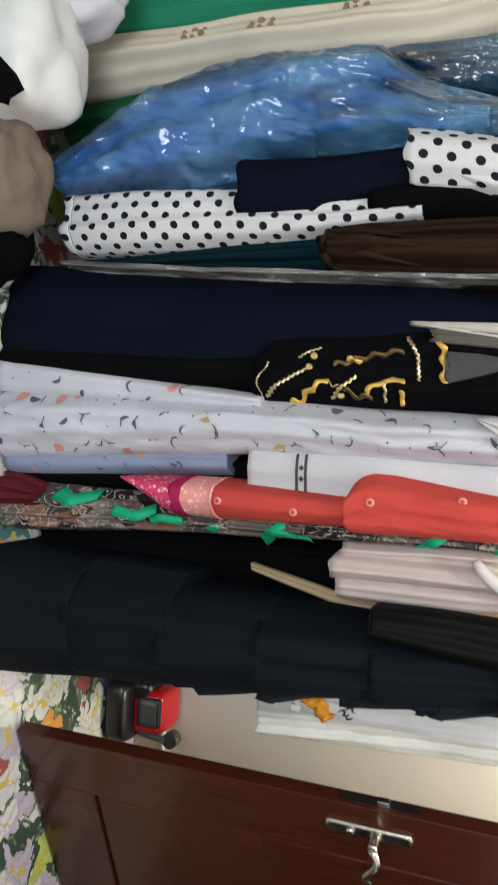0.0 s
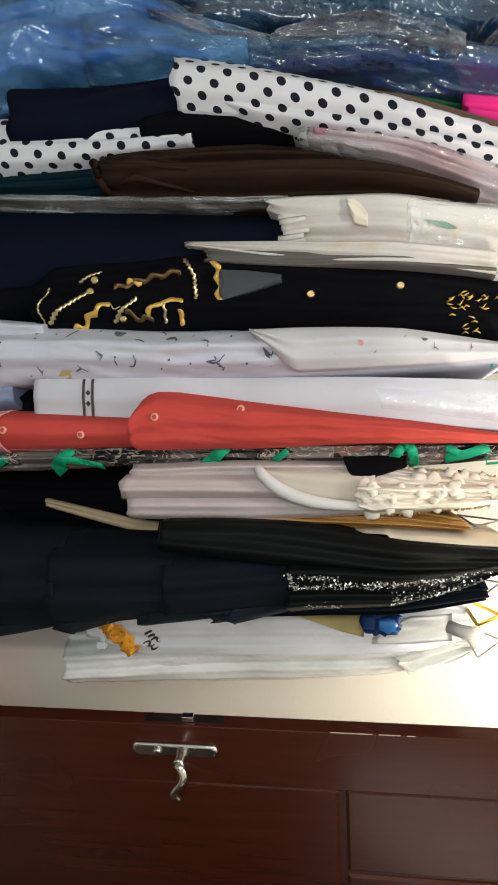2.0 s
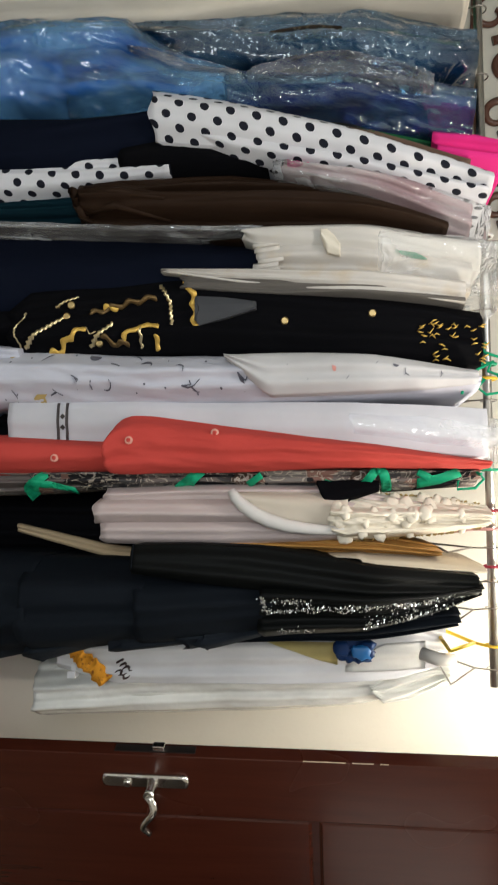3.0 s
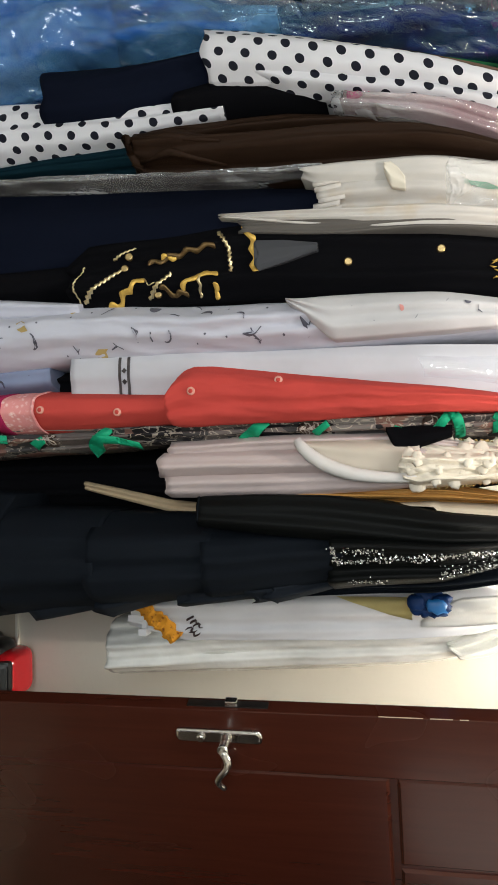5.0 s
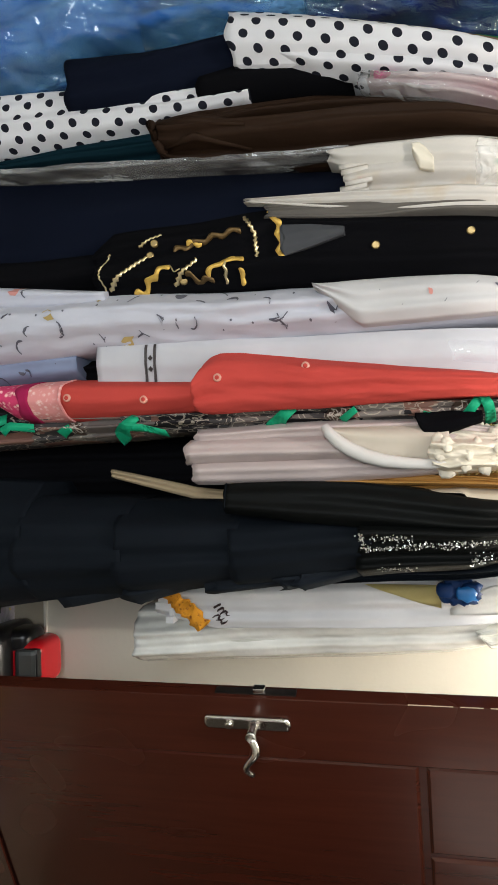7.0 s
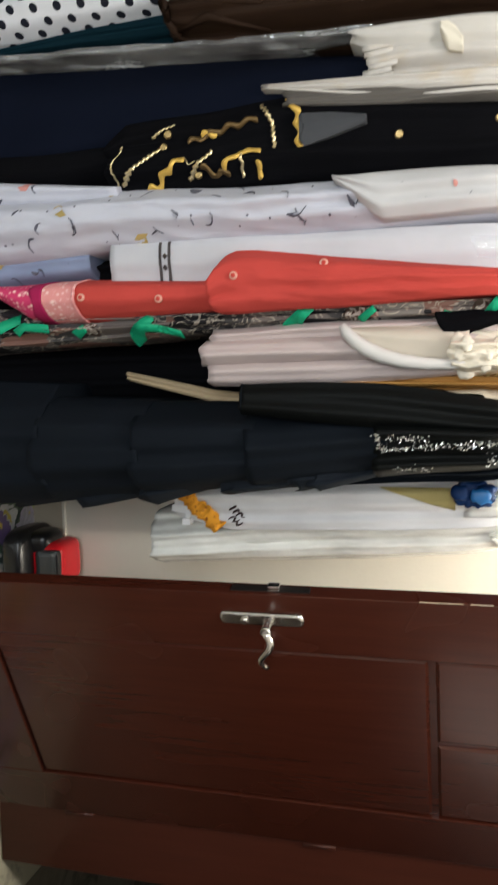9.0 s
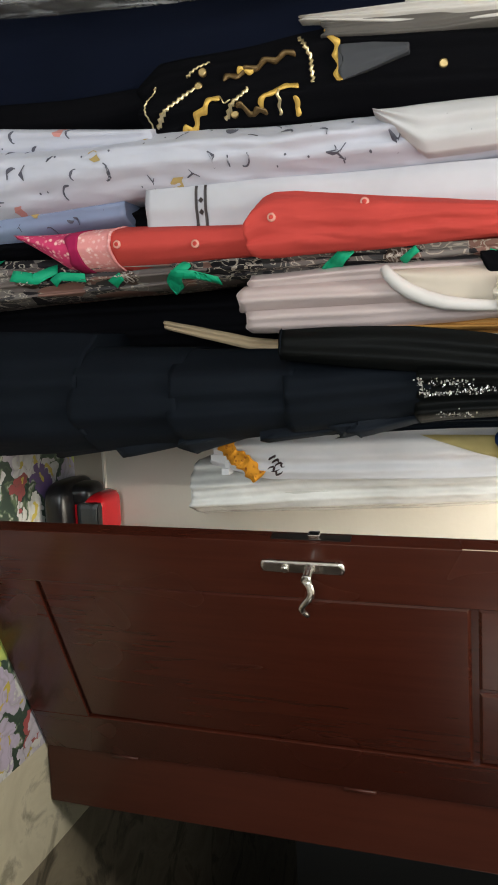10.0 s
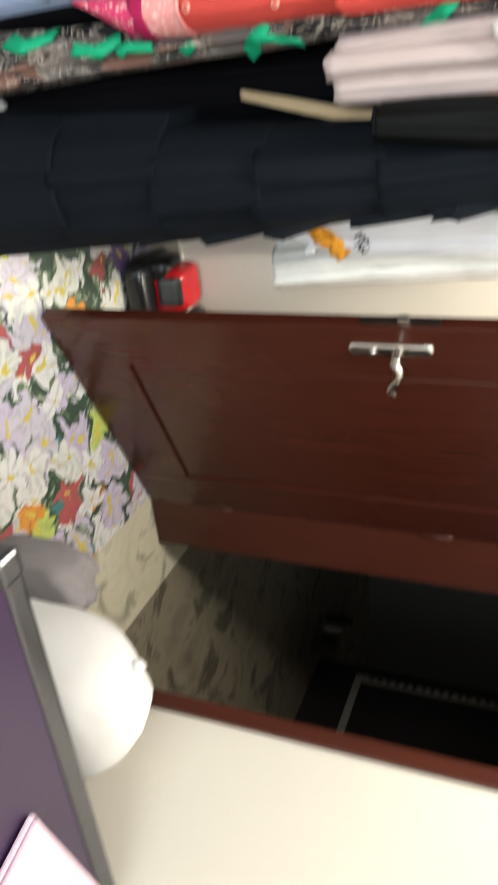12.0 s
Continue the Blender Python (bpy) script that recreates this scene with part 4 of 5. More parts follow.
# black abaya with gold braid and buttons
ob, h = garment("black_abaya", "black abaya trimmed with gold zigzag braid", "abaya", BLACK, [(0.735, -0.20, -0.10), (0.78, -0.235, -0.085), (1.18, -0.262, -0.075), (1.53, -0.212, -0.055), (1.86, -0.178, -0.05)], 1.838, 20, folds=1.8, amp=0.007, round_=0.03)
# Darker gold: the weaker reflection on some braids is put into the colour.
DULL = metal("dim_reflection_braid", (0.20, 0.13, 0.06), 0.5)
SEQGOLD = metal("pale_gold_sequins", (0.85, 0.70, 0.40), 0.3)
for way, w, wave, swing, m in (
        (((-0.250, 1.160), (-0.235, 1.178), (-0.195, 1.188), (-0.134, 1.193)), 0.0145, 0.040, 0.0050, GOLD),
        (((-0.240, 1.103), (-0.222, 1.118), (-0.195, 1.131), (-0.139, 1.137)), 0.0085, 0.012, 0.0018, SEQGOLD),
        (((-0.098, 0.768), (-0.132, 0.812), (-0.166, 0.872)), 0.0085, 0.013, 0.0018, SEQGOLD),
        (((-0.088, 0.828), (-0.086, 0.850), (-0.118, 0.885), (-0.142, 0.926)), 0.0125, 0.042, 0.0050, GOLD),
        (((-0.142, 0.926), (-0.124, 0.940), (-0.128, 0.955)), 0.0030, 0.03, 0.0010, SEQGOLD),
        (((-0.096, 0.932), (-0.122, 0.958), (-0.150, 0.994)), 0.0085, 0.013, 0.0018, SEQGOLD),
        (((-0.108, 1.018), (-0.124, 1.032), (-0.140, 1.058), (-0.137, 1.085), (-0.141, 1.106)), 0.0115, 0.060, 0.0040, GOLD),
        (((-0.140, 1.060), (-0.118, 1.062), (-0.090, 1.058)), 0.0075, 0.02, 0.0018, SEQGOLD),
        (((-0.118, 1.098), (-0.100, 1.096), (-0.086, 1.103)), 0.0115, 0.045, 0.0030, GOLD),
        (((-0.100, 0.757), (-0.140, 0.752), (-0.183, 0.775)), 0.0045, 0.010, 0.0012, SEQGOLD),
        (((-0.190, 0.852), (-0.207, 0.880), (-0.216, 0.908)), 0.0055, 0.011, 0.0015, SEQGOLD),
        (((-0.176, 0.935), (-0.186, 0.985), (-0.196, 1.03), (-0.208, 1.10)), 0.0115, 0.045, 0.0040, DULL),
        (((-0.186, 0.968), (-0.188, 1.005)), 0.0120, 0.04, 0.0040, GOLD),
        (((-0.118, 0.965), (-0.100, 1.0), (-0.104, 1.03)), 0.0110, 0.04, 0.0040, DULL)):
    braid(h, ob, way, w, wave, swing, m)
for x, z in ((-0.144, 1.40), (-0.155, 1.60), (-0.170, 0.877), (-0.196, 0.890), (-0.106, 0.955)):
    disc(h, ob, "button", x, z, 0.0095, GOLDB, "round gold button")
bm = bmesh.new()
rr = random.Random(4)
for k in range(38):
    z = 1.70 + rr.random() * 0.17
    x = -0.165 + (0.02 + rr.random() * 0.09)
    c = h.at(x, z, 0.004)
    tube(bm, [c, c + Vector((0.005 * rr.uniform(-1, 1), -0.004, 0.006)), c + Vector((0.009 * rr.uniform(-1, 1), -0.003, 0.014))], [0.0012, 0.0024, 0.0010], 5)
part("gold_trim", bm, GOLD, ob, "clustered gold neck trim")
garment("grey_lining", "sheer grey scarf tucked beside the abaya", "scarf", plain("sheer_grey_cloth", (0.052, 0.054, 0.060), rough=0.6), [(1.198, -0.205, -0.135), (1.26, -0.20, -0.150), (1.335, -0.188, -0.172)], 1.822, 21, back=1.85, round_=0.004, amp=0.0006, folds=1)

ob, h = garment("printed_dress", "white dress printed with small stars and moons", "dress", STAR, [(0.008, -0.118, 0.088), (0.43, -0.112, 0.06), (0.74, -0.100, 0.042), (1.02, -0.087, 0.045), (1.27, -0.077, 0.049), (1.53, -0.065, 0.036), (1.85, -0.025, 0.01)], 1.815, 22, folds=1.5, amp=0.008, crisp=0.009)
hc = Hang([(1.266, -0.062, -0.052), (1.30, -0.063, -0.022), (1.335, -0.064, 0.010), (1.362, -0.064, 0.034), (1.6, -0.056, 0.026), (1.84, -0.028, 0.005)], 1.788, 22.5, folds=1.2, amp=0.005, back=1.9, round_=0.03, hem=0.0)
hl = Hang([(0.006, -0.197, -0.06), (0.43, -0.147, -0.06), (0.76, -0.104, -0.06)], 1.838, 22.8, folds=1.0, amp=0.006, round_=0.05)
part("back_layer", hl.mesh(16, 24), STAR, ob, "printed back layer of the skirt")
scatter(hl, ob, 0.05, 0.6, 0.075, 0.015, 11)
scatter(h, ob, 0.05, 1.34, 0.056, 0.016, 7)
scatter(hc, ob, 1.40, 1.78, 0.06, 0.008, 8)
part("sleeve", hc.mesh(22, 34), STARC, ob, "cream printed sleeve fold")
ob, h = garment("long_skirt", "light blue printed skirt below the white dress", "skirt", LBLUE, [(0.01, 0.02, 0.15), (0.45, 0.02, 0.12), (0.66, 0.02, 0.105)], 1.885, 23, folds=1.2, amp=0.004, hem=0.0)
scatter(h, ob, 0.1, 0.62, 0.055, 0.010, 9)
garment("long_skirt", "black skirt between pale clothes", "skirt", BLACK, [(0.01, 0.03, 0.20), (0.7, 0.03, 0.19), (1.2, 0.03, 0.19), (1.8, 0.08, 0.18)], 1.93, 24)
ob, h = garment("white_tunic", "white tunic with two dark woven bands", "tunic", WHITE, [(0.728, 0.034, 0.127), (1.0, 0.036, 0.134), (1.53, 0.042, 0.139), (1.87, 0.056, 0.168)], 1.858, 25, folds=1.0, amp=0.002, round_=0.006, hem=0.0)
WOVEN = plain("grey_brown_woven_band", (0.15, 0.135, 0.135))
for z in (0.852, 0.874):
    patch("woven_band", h, ob, WOVEN, 0.036, 0.128, z, z + 0.007)
for x in (0.062, 0.088):
    patch("woven_diamond", h, ob, WOVEN, x, x + 0.014, 0.8605, 0.8735, n=2, shape=lambda s, t: (0.5 + (s - 0.5) * (1 - 2 * abs(t - 0.5)), t))
part("plastic_cover", Hang([(1.55, 0.04, 0.143), (1.75, 0.05, 0.165), (1.92, 0.075, 0.175)], 1.852, 25, folds=1.2, amp=0.006, crisp=0.010).mesh(24, 36, grow=0.002), FILM_CLEAR, ob, "clear plastic film round the shoulder").visible_shadow = False

# coral tunic with brocade border
rows = [(0.655, 0.108, 0.210), (0.985, 0.122, 0.203), (1.04, 0.10, 0.203), (1.27, 0.102, 0.202), (1.53, 0.138, 0.194), (1.85, 0.182, 0.199)]
ob, h = garment("coral_tunic", "coral red tunic with pale buttons and pink brocade border", "tunic", RED, rows, 1.80, 26, folds=1.2, amp=0.005, shoulder=0.08)
hb = Hang([(0.405, 0.109, 0.126), (0.52, 0.108, 0.207), (0.56, 0.108, 0.210)], 1.80, 26, folds=1.2, amp=0.005)
part("border", hb.mesh(22, 14), PINKB, ob, "pink brocade hem")
hb = Hang([(0.56, 0.108, 0.210), (0.58, 0.108, 0.210), (0.655, 0.108, 0.211)], 1.799, 26, folds=1.2, amp=0.005)
part("border", hb.mesh(22, 10), PALEB, ob, "pale pink brocade band")
hb = Hang([(0.545, 0.107, 0.211), (0.575, 0.107, 0.211)], 1.797, 26, folds=1.2, amp=0.005)
part("border_stripe", hb.mesh(22, 4), plain("deep_magenta_cloth", (0.36, 0.015, 0.08)), ob, "deep magenta stripe")
hs = Hang([(0.988, 0.125, 0.200), (0.994, 0.112, 0.206), (1.005, 0.095, 0.2075), (1.022, 0.081, 0.208), (1.045, 0.074, 0.208), (1.09, 0.076, 0.206), (1.27, 0.101, 0.203), (1.53, 0.137, 0.195), (1.86, 0.181, 0.199)], 1.784, 26.2, folds=1.4, amp=0.006, shoulder=0.085, round_=0.05, hem=0.0, crisp=0.007)
part("sleeve", hs.mesh(30, 110), RED, ob, "coral sleeve lying over the body")
part("piping", Hang([(0.653, 0.106, 0.212), (0.660, 0.106, 0.212)], 1.795, 26, folds=1.2, amp=0.005, hem=0.0).mesh(22, 2), PALEB, ob, "pale piping cord")
for hh, x, z in ((hs, 0.134, 1.052), (h, 0.171, 0.868), (h, 0.158, 0.677), (hs, 0.119, 1.247)):
    disc(hh, ob, "button", x, z, 0.0095, PALEBTN, "pale coral button")
    disc(hh, ob, "button_eye", x, z, 0.0050, RED).location.y -= 0.002

ob, h = garment("patterned_dress", "grey paisley dress with green ribbons", "dress", PAISLEY, [(0.01, 0.145, 0.29), (0.58, 0.168, 0.258), (0.97, 0.182, 0.246), (1.26, 0.178, 0.245), (1.65, 0.18, 0.247), (1.85, 0.184, 0.236)], 1.872, 27, folds=3.5, amp=0.014)
hq = Hang(h.rows, 1.856, 27, folds=1.0, amp=0.003)
for way, w in ((((0.252, 1.13, 0.0), (0.232, 1.165, 0.006), (0.20, 1.205, 0.0)), 0.020), (((0.248, 1.54, 0), (0.238, 1.575, 0.008), (0.194, 1.61, 0.01)), 0.016),
               (((0.194, 1.61, 0.01), (0.214, 1.622, 0.012), (0.250, 1.632, 0.0)), 0.018), (((0.262, 0.755, 0), (0.235, 0.79, 0.008), (0.205, 0.83, 0.0)), 0.018),
               (((0.228, 0.785, 0.004), (0.232, 0.84, 0.01), (0.246, 0.885, 0.0)), 0.014), (((0.232, 1.485, 0), (0.240, 1.505, 0.006)), 0.018),
               (((0.232, 1.70, 0), (0.222, 1.75, 0.008), (0.205, 1.80, 0.004)), 0.018), (((0.205, 1.70, 0), (0.222, 1.73, 0.008)), 0.014),
               (((0.205, 0.36, 0), (0.218, 0.43, 0.01), (0.195, 0.48, 0.0)), 0.022), (((0.23, 0.47, 0), (0.215, 0.50, 0.01), (0.222, 0.56, 0.0)), 0.016),
               (((0.17, 0.18, 0), (0.19, 0.24, 0.01), (0.17, 0.30, 0.0)), 0.024), (((0.24, 0.62, 0), (0.225, 0.66, 0.008)), 0.014), (((0.235, 1.31, 0), (0.212, 1.345, 0.006)), 0.012)):
    ribbon(hq, ob, way, w * 1.25)
LACEP = plain("brown_lace_ground", (0.20, 0.14, 0.11))
LACEL = plain("pale_lace_thread", (0.55, 0.48, 0.42))
for k, (x, z, s_) in enumerate(((0.222, 1.58, 0.034), (0.222, 1.30, 0.026), (0.215, 0.40, 0.030), (0.21, 0.26, 0.028), (0.225, 0.66, 0.022))):
    patch("lace_patch", h, ob, LACEP, x - s_ * 0.75, x + s_ * 0.75, z - s_, z + s_, "brown lace patch with pale loops", out=0.007, n=8,
          shape=lambda s, t: (0.5 + 0.5 * (2 * s - 1) * math.sqrt(max(0.0, 1 - 0.5 * (2 * t - 1) ** 2)), 0.5 + 0.5 * (2 * t - 1) * math.sqrt(max(0.0, 1 - 0.5 * (2 * s - 1) ** 2))))
    bm = bmesh.new()
    for j in range(3):
        pts = [h.at(x + s_ * (0.22 * (j - 1) + 0.30 * math.sin(i * 0.9 + j * 2)), z + s_ * (-0.75 + 1.5 * i / 14 + 0.15 * math.cos(i * 1.9 + j)), 0.010) for i in range(15)]
        tube(bm, pts, 0.0016, 5)
    part("lace_thread", bm, LACEL, ob, "pale looped thread")
hb = Hang([(1.470, 0.222, 0.236), (1.492, 0.222, 0.290), (1.510, 0.222, 0.287), (1.55, 0.222, 0.270), (1.61, 0.225, 0.252)], 1.842, 27.7, back=1.9, folds=1, amp=0.003, round_=0.02, hem=0.0)
part("black_corner", hb.mesh(14, 24), BLACK, ob, "black corner of the hem")
garment("long_dress", "black dress behind pale satin cloth", "dress", BLACK, [(0.01, 0.22, 0.46), (0.9, 0.23, 0.44), (1.8, 0.27, 0.36)], 2.05, 28)

garment("heaped_cloth", "dark red cloth heaped under the clothes", "cloth", plain("dark_red_cloth", (0.11, 0.012, 0.018)), [(0.004, 0.12, 0.235), (0.06, 0.125, 0.23), (0.13, 0.15, 0.21)], 1.84, 61, back=2.0, amp=0.014)

# pale satin dress with ruffled lace top
ob, h = garment("satin_dress", "pale pink satin dress with a ruffled lace top", "dress", PALE, [(0.975, 0.250, 0.360), (1.26, 0.244, 0.362), (1.52, 0.250, 0.355), (1.86, 0.285, 0.332)], 1.872, 29, folds=2.2, amp=0.006)
for k, (z0, l0, r0, l1, r1, y) in enumerate(((0.968, 0.236, 0.278, 0.238, 0.268, 1.868), (0.948, 0.266, 0.322, 0.262, 0.330, 1.846), (0.962, 0.314, 0.372, 0.318, 0.360, 1.858))):
    hp = Hang([(z0, l0, r0), (1.25, l0 - 0.002, r0 + 0.002), (1.52, l1, r1), (1.80, 0.285 + 0.014 * k, 0.305 + 0.014 * k)], y, 29.3 + 2.1 * k, folds=1.1, amp=0.004, round_=0.03, hem=0.005, back=2.1)
    part("pleat", hp.mesh(20, 50), PALE, ob, "soft satin pleat")
hr = Hang([(1.50, 0.256, 0.350), (1.53, 0.250, 0.361), (1.70, 0.262, 0.352), (1.87, 0.288, 0.335)], 1.838, 29, folds=2.2, amp=0.012, crisp=0.022)
part("lace_layer", hr.mesh(56, 110, grow=0.002), LACE, ob, "crumpled cream lace layer")
rr = random.Random(9)
bm = bmesh.new()
for k in range(46):
    z = 1.505 + 0.30 * rr.random() ** 1.6
    l, r = hr.sides(z)
    c = hr.at(l + (r - l) * rr.uniform(0.04, 0.96), z, 0.002)
    d = rr.uniform(0.012, 0.024)
    lump(bm, (c.x, c.y + 0.0055, c.z - d * 0.4), (d * 1.7, 0.012, d * 1.3), k * 1.7, 6, 10, rough=0.5, square=1.0, fold=0.4)
part("lace_frill", bm, LACE, ob, "crumpled cream lace ruffles")["kind"] = "stuff"
GOLDLACE = plain("gold_edged_lace", (0.36, 0.26, 0.10), rough=0.6, crease=0.8)
for side in (0, 1):
    bm = bmesh.new()
    for i in range(44):
        z = 1.56 + 0.0068 * i
        l, r = hr.sides(z)
        x = (l - 0.001) if side == 0 else (r + 0.001)
        a = rr.uniform(0, 6)
        c = hr.at(x, z, 0.0)
        tube(bm, [c + Vector((0.004 * math.cos(a + j), -0.003 * j, 0.004 * math.sin(a + j))) for j in range(4)], [0.0012, 0.0028, 0.0028, 0.001], 5)
    part("frill_edge", bm, GOLDLACE, ob, "gold-brown beaded lace edge")
hf = Hang([(1.285, 0.250, 0.268), (1.32, 0.248, 0.306), (1.40, 0.248, 0.338), (1.54, 0.254, 0.350)], 1.838, 29.4, back=1.93, amp=0.004, folds=0.8, round_=0.04, hem=0.0)
part("neck_lining", hf.mesh(20, 24), plain("cream_lining", (0.56, 0.50, 0.42)), ob, "cream lining of the neckline")
bm = bmesh.new()
arc = ((0.246, 1.276), (0.264, 1.287), (0.283, 1.306), (0.300, 1.330), (0.315, 1.362), (0.327, 1.402), (0.334, 1.45), (0.337, 1.50), (0.337, 1.545))
tube(bm, [(x, 1.832 + 0.004 * k * k / 16, z) for k, (x, z) in enumerate(arc)], [0.009, 0.013, 0.015, 0.016, 0.016, 0.015, 0.013, 0.011, 0.008], 12)
part("collar", bm, plain("soft_white_collar", (0.62, 0.60, 0.58)), ob, "padded white collar band")
garment("beige_sash", "beige sash hanging in a narrow slanting fold", "sash", BEIGE, [(0.698, 0.326, 0.350), (0.71, 0.329, 0.354), (0.80, 0.350, 0.378), (0.925, 0.379, 0.408), (1.02, 0.387, 0.42), (1.12, 0.39, 0.43)], 1.990, 30, folds=0.9, amp=0.003, back=2.02, round_=0.010, hem=0.0)
garment("golden_dress", "golden brown dress between pale clothes", "dress", OCHRE, [(1.05, 0.33, 0.40), (1.35, 0.335, 0.40), (1.6, 0.355, 0.40), (1.76, 0.385, 0.405)], 1.90, 31, folds=3, amp=0.018)
garment("cream_shawl", "cream shawl folded beside the black dress", "shawl", plain("cream_shawl_cloth", (0.60, 0.53, 0.42)), [(1.468, 0.391, 0.397), (1.565, 0.392, 0.408), (1.580, 0.394, 0.438), (1.70, 0.404, 0.444), (1.86, 0.425, 0.447)], 1.86, 32, folds=1.2, amp=0.005, hem=0.0)


# tiered black gown with a sequinned bodice
rows = [(1.345, 0.385, 0.580), (1.58, 0.407, 0.562), (1.72, 0.43, 0.535), (1.84, 0.445, 0.49)]
gown, h = garment("tiered_gown", "black tiered gown with a silver sequinned bodice", "gown", VELVET, rows, 1.772, 33, folds=2.2, amp=0.016, shoulder=0.14)
tiers = [(1.066, 1.375, 0.415, 0.606, 0.410, 0.570), (0.796, 1.085, 0.402, 0.628, 0.415, 0.604), (0.548, 0.815, 0.385, 0.648, 0.402, 0.624), (0.285, 0.565, 0.340, 0.660, 0.356, 0.644), (0.012, 0.30, 0.325, 0.672, 0.340, 0.656)]
for k, (z0, z1, l0, r0, l1, r1) in enumerate(tiers):
    ht = Hang([(z0, l0, r0), (z0 + 0.05, l0 + 0.002, r0 - 0.004), (z1, l1, r1)], 1.782 - 0.003 * k, 33 + k * 1.3, folds=2.1, amp=0.007, hem=0.006, shoulder=0.0, round_=0.12, lean=0.016)
    part("tier", ht.mesh(36, 22), BLACKG, gown)
bm = bmesh.new()
rr = random.Random(5)
runs = (((0.476, 1.352), (0.512, 1.358), 0.003), ((0.512, 1.360), (0.508, 1.44), 0.004), ((0.490, 1.37), (0.488, 1.46), 0.008), ((0.506, 1.44), (0.497, 1.68), 0.0055),
        ((0.497, 1.68), (0.482, 1.81), 0.004), ((0.556, 1.388), (0.560, 1.465), 0.006), ((0.538, 1.575), (0.520, 1.69), 0.010), ((0.520, 1.69), (0.50, 1.80), 0.005))
for k in range(1000):
    p, q, wide = runs[rr.choice((0, 1, 2, 3, 3, 3, 3, 4, 4, 5, 6, 6, 7))]
    t = rr.random()
    x, z = p[0] + (q[0] - p[0]) * t + rr.gauss(0, wide * 0.7), p[1] + (q[1] - p[1]) * t + rr.gauss(0, 0.003)
    c = h.at(x, z, 0.004)
    s = rr.uniform(0.0010, 0.0027)
    nrm = Vector((rr.gauss(0, 0.5), -1, rr.gauss(0, 0.5))).normalized()
    a = nrm.orthogonal().normalized() * s
    b = nrm.cross(a)
    bm.faces.new([bm.verts.new(c + a), bm.verts.new(c + b), bm.verts.new(c - a), bm.verts.new(c - b)])
part("sequin_trim", bm, SEQUIN, gown, "silver sequins in wavy rows")["kind"] = "stuff"
jacket, h = garment("black_jacket", "plain black long jacket over the tiered gown", "jacket", VELVET, [(1.060, 0.366, 0.43), (1.34, 0.372, 0.465), (1.48, 0.388, 0.475), (1.6, 0.412, 0.482), (1.83, 0.44, 0.485)], 1.764, 49, folds=1.0, amp=0.005, shoulder=0.14, round_=0.02, hem=0.0)
bm = bmesh.new()
tube(bm, [h.at(0.366 + 0.008 * i, 1.064, 0.0) for i in range(8)], 0.0016, 6)
part("hem", bm, BLACKG, jacket, "turned black hem")
FLOUNCE = plain("charcoal_chiffon", (0.010, 0.013, 0.018), rough=0.7)
for k, (z0, xr, w) in enumerate(((1.205, 0.606, 0.05), (1.165, 0.612, 0.055), (1.0, 0.622, 0.06), (0.79, 0.652, 0.07), (0.605, 0.664, 0.075), (0.42, 0.672, 0.07))):
    hf = Hang([(z0, xr - w, xr + 0.006), (z0 + 0.03, xr - w, xr), (1.10 + 0.27 * (z0 > 0.9), 0.53, 0.572)], 1.842 + 0.012 * k, 60 + k * 1.9, folds=1.1, amp=0.006, hem=0.016, shoulder=0.0, round_=0.05, lean=0.02)
    part("flounce", hf.mesh(16, 18), FLOUNCE, gown, "charcoal chiffon flounce")
garment("black_skirt", "black layered skirt hanging beside the gown", "skirt", BLACKG, [(1.06, 0.56, 0.625), (1.3, 0.545, 0.61), (1.55, 0.53, 0.60), (1.8, 0.52, 0.575)], 1.90, 50, folds=3, amp=0.02)

# white clothes in milky covers at the end of the rod
ob, h = garment("white_gown", "white gown with an orange print and frayed hem", "gown", GWHITE, [(0.75, 0.63, 0.725), (0.91, 0.60, 0.766), (1.3, 0.58, 0.758), (1.667, 0.575, 0.741), (1.80, 0.62, 0.71)], 2.15, 51, folds=2, amp=0.008, round_=0.025)
braid(h, ob, ((0.662, 0.792), (0.69, 0.812), (0.716, 0.838)), 0.050, 0.05, 0.004, ORANGE, "orange butterfly print", 0.008, "orange_print")
braid(h, ob, ((0.712, 0.836), (0.735, 0.862), (0.762, 0.885)), 0.048, 0.06, 0.004, ORANGE, "orange butterfly print", 0.008, "orange_print")
for k in range(5):
    bm = bmesh.new()
    cx, cz = 0.702 + 0.011 * k, 0.925 + 0.009 * (k % 3)
    tube(bm, [h.at(cx + 0.006 * math.sin(0.9 * i + k), cz + 0.0035 * (i - 3) + 0.005 * math.cos(1.3 * i + k), 0.004) for i in range(8)],
         [0.001 + 0.0022 * math.sin(math.pi * i / 7) for i in range(8)], 6)
    part("dark_print", bm, DARKBAND, ob)
patch("yellow_panel", h, ob, plain("pale_yellow_cloth", (0.66, 0.57, 0.27)), 0.640, 0.700, 1.32, 1.51, "pale yellow panel", out=0.012, shape=lambda s, t: (s * t, t))
patch("collar", h, ob, plain("bright_white_cloth", (0.80, 0.80, 0.78)), 0.640, 0.715, 1.53, 1.74, "white pointed collar", out=0.016, shape=lambda s, t: (0.8 - 0.8 * min(1.0, t * 2.2) + s * (0.2 + 0.8 * min(1.0, t * 2.2)), t))
for k in range(7):
    bm = bmesh.new()
    x = 0.62 + 0.019 * k
    box(bm, x, x + 0.0186, 2.150 + 0.002 * (k % 3), 2.19, 0.735 + 0.012 * ((k * 3) % 4) + 0.003 * k, 0.80, 0.002)
    part("frayed_hem", bm, GWHITE, ob)
bm = bmesh.new()
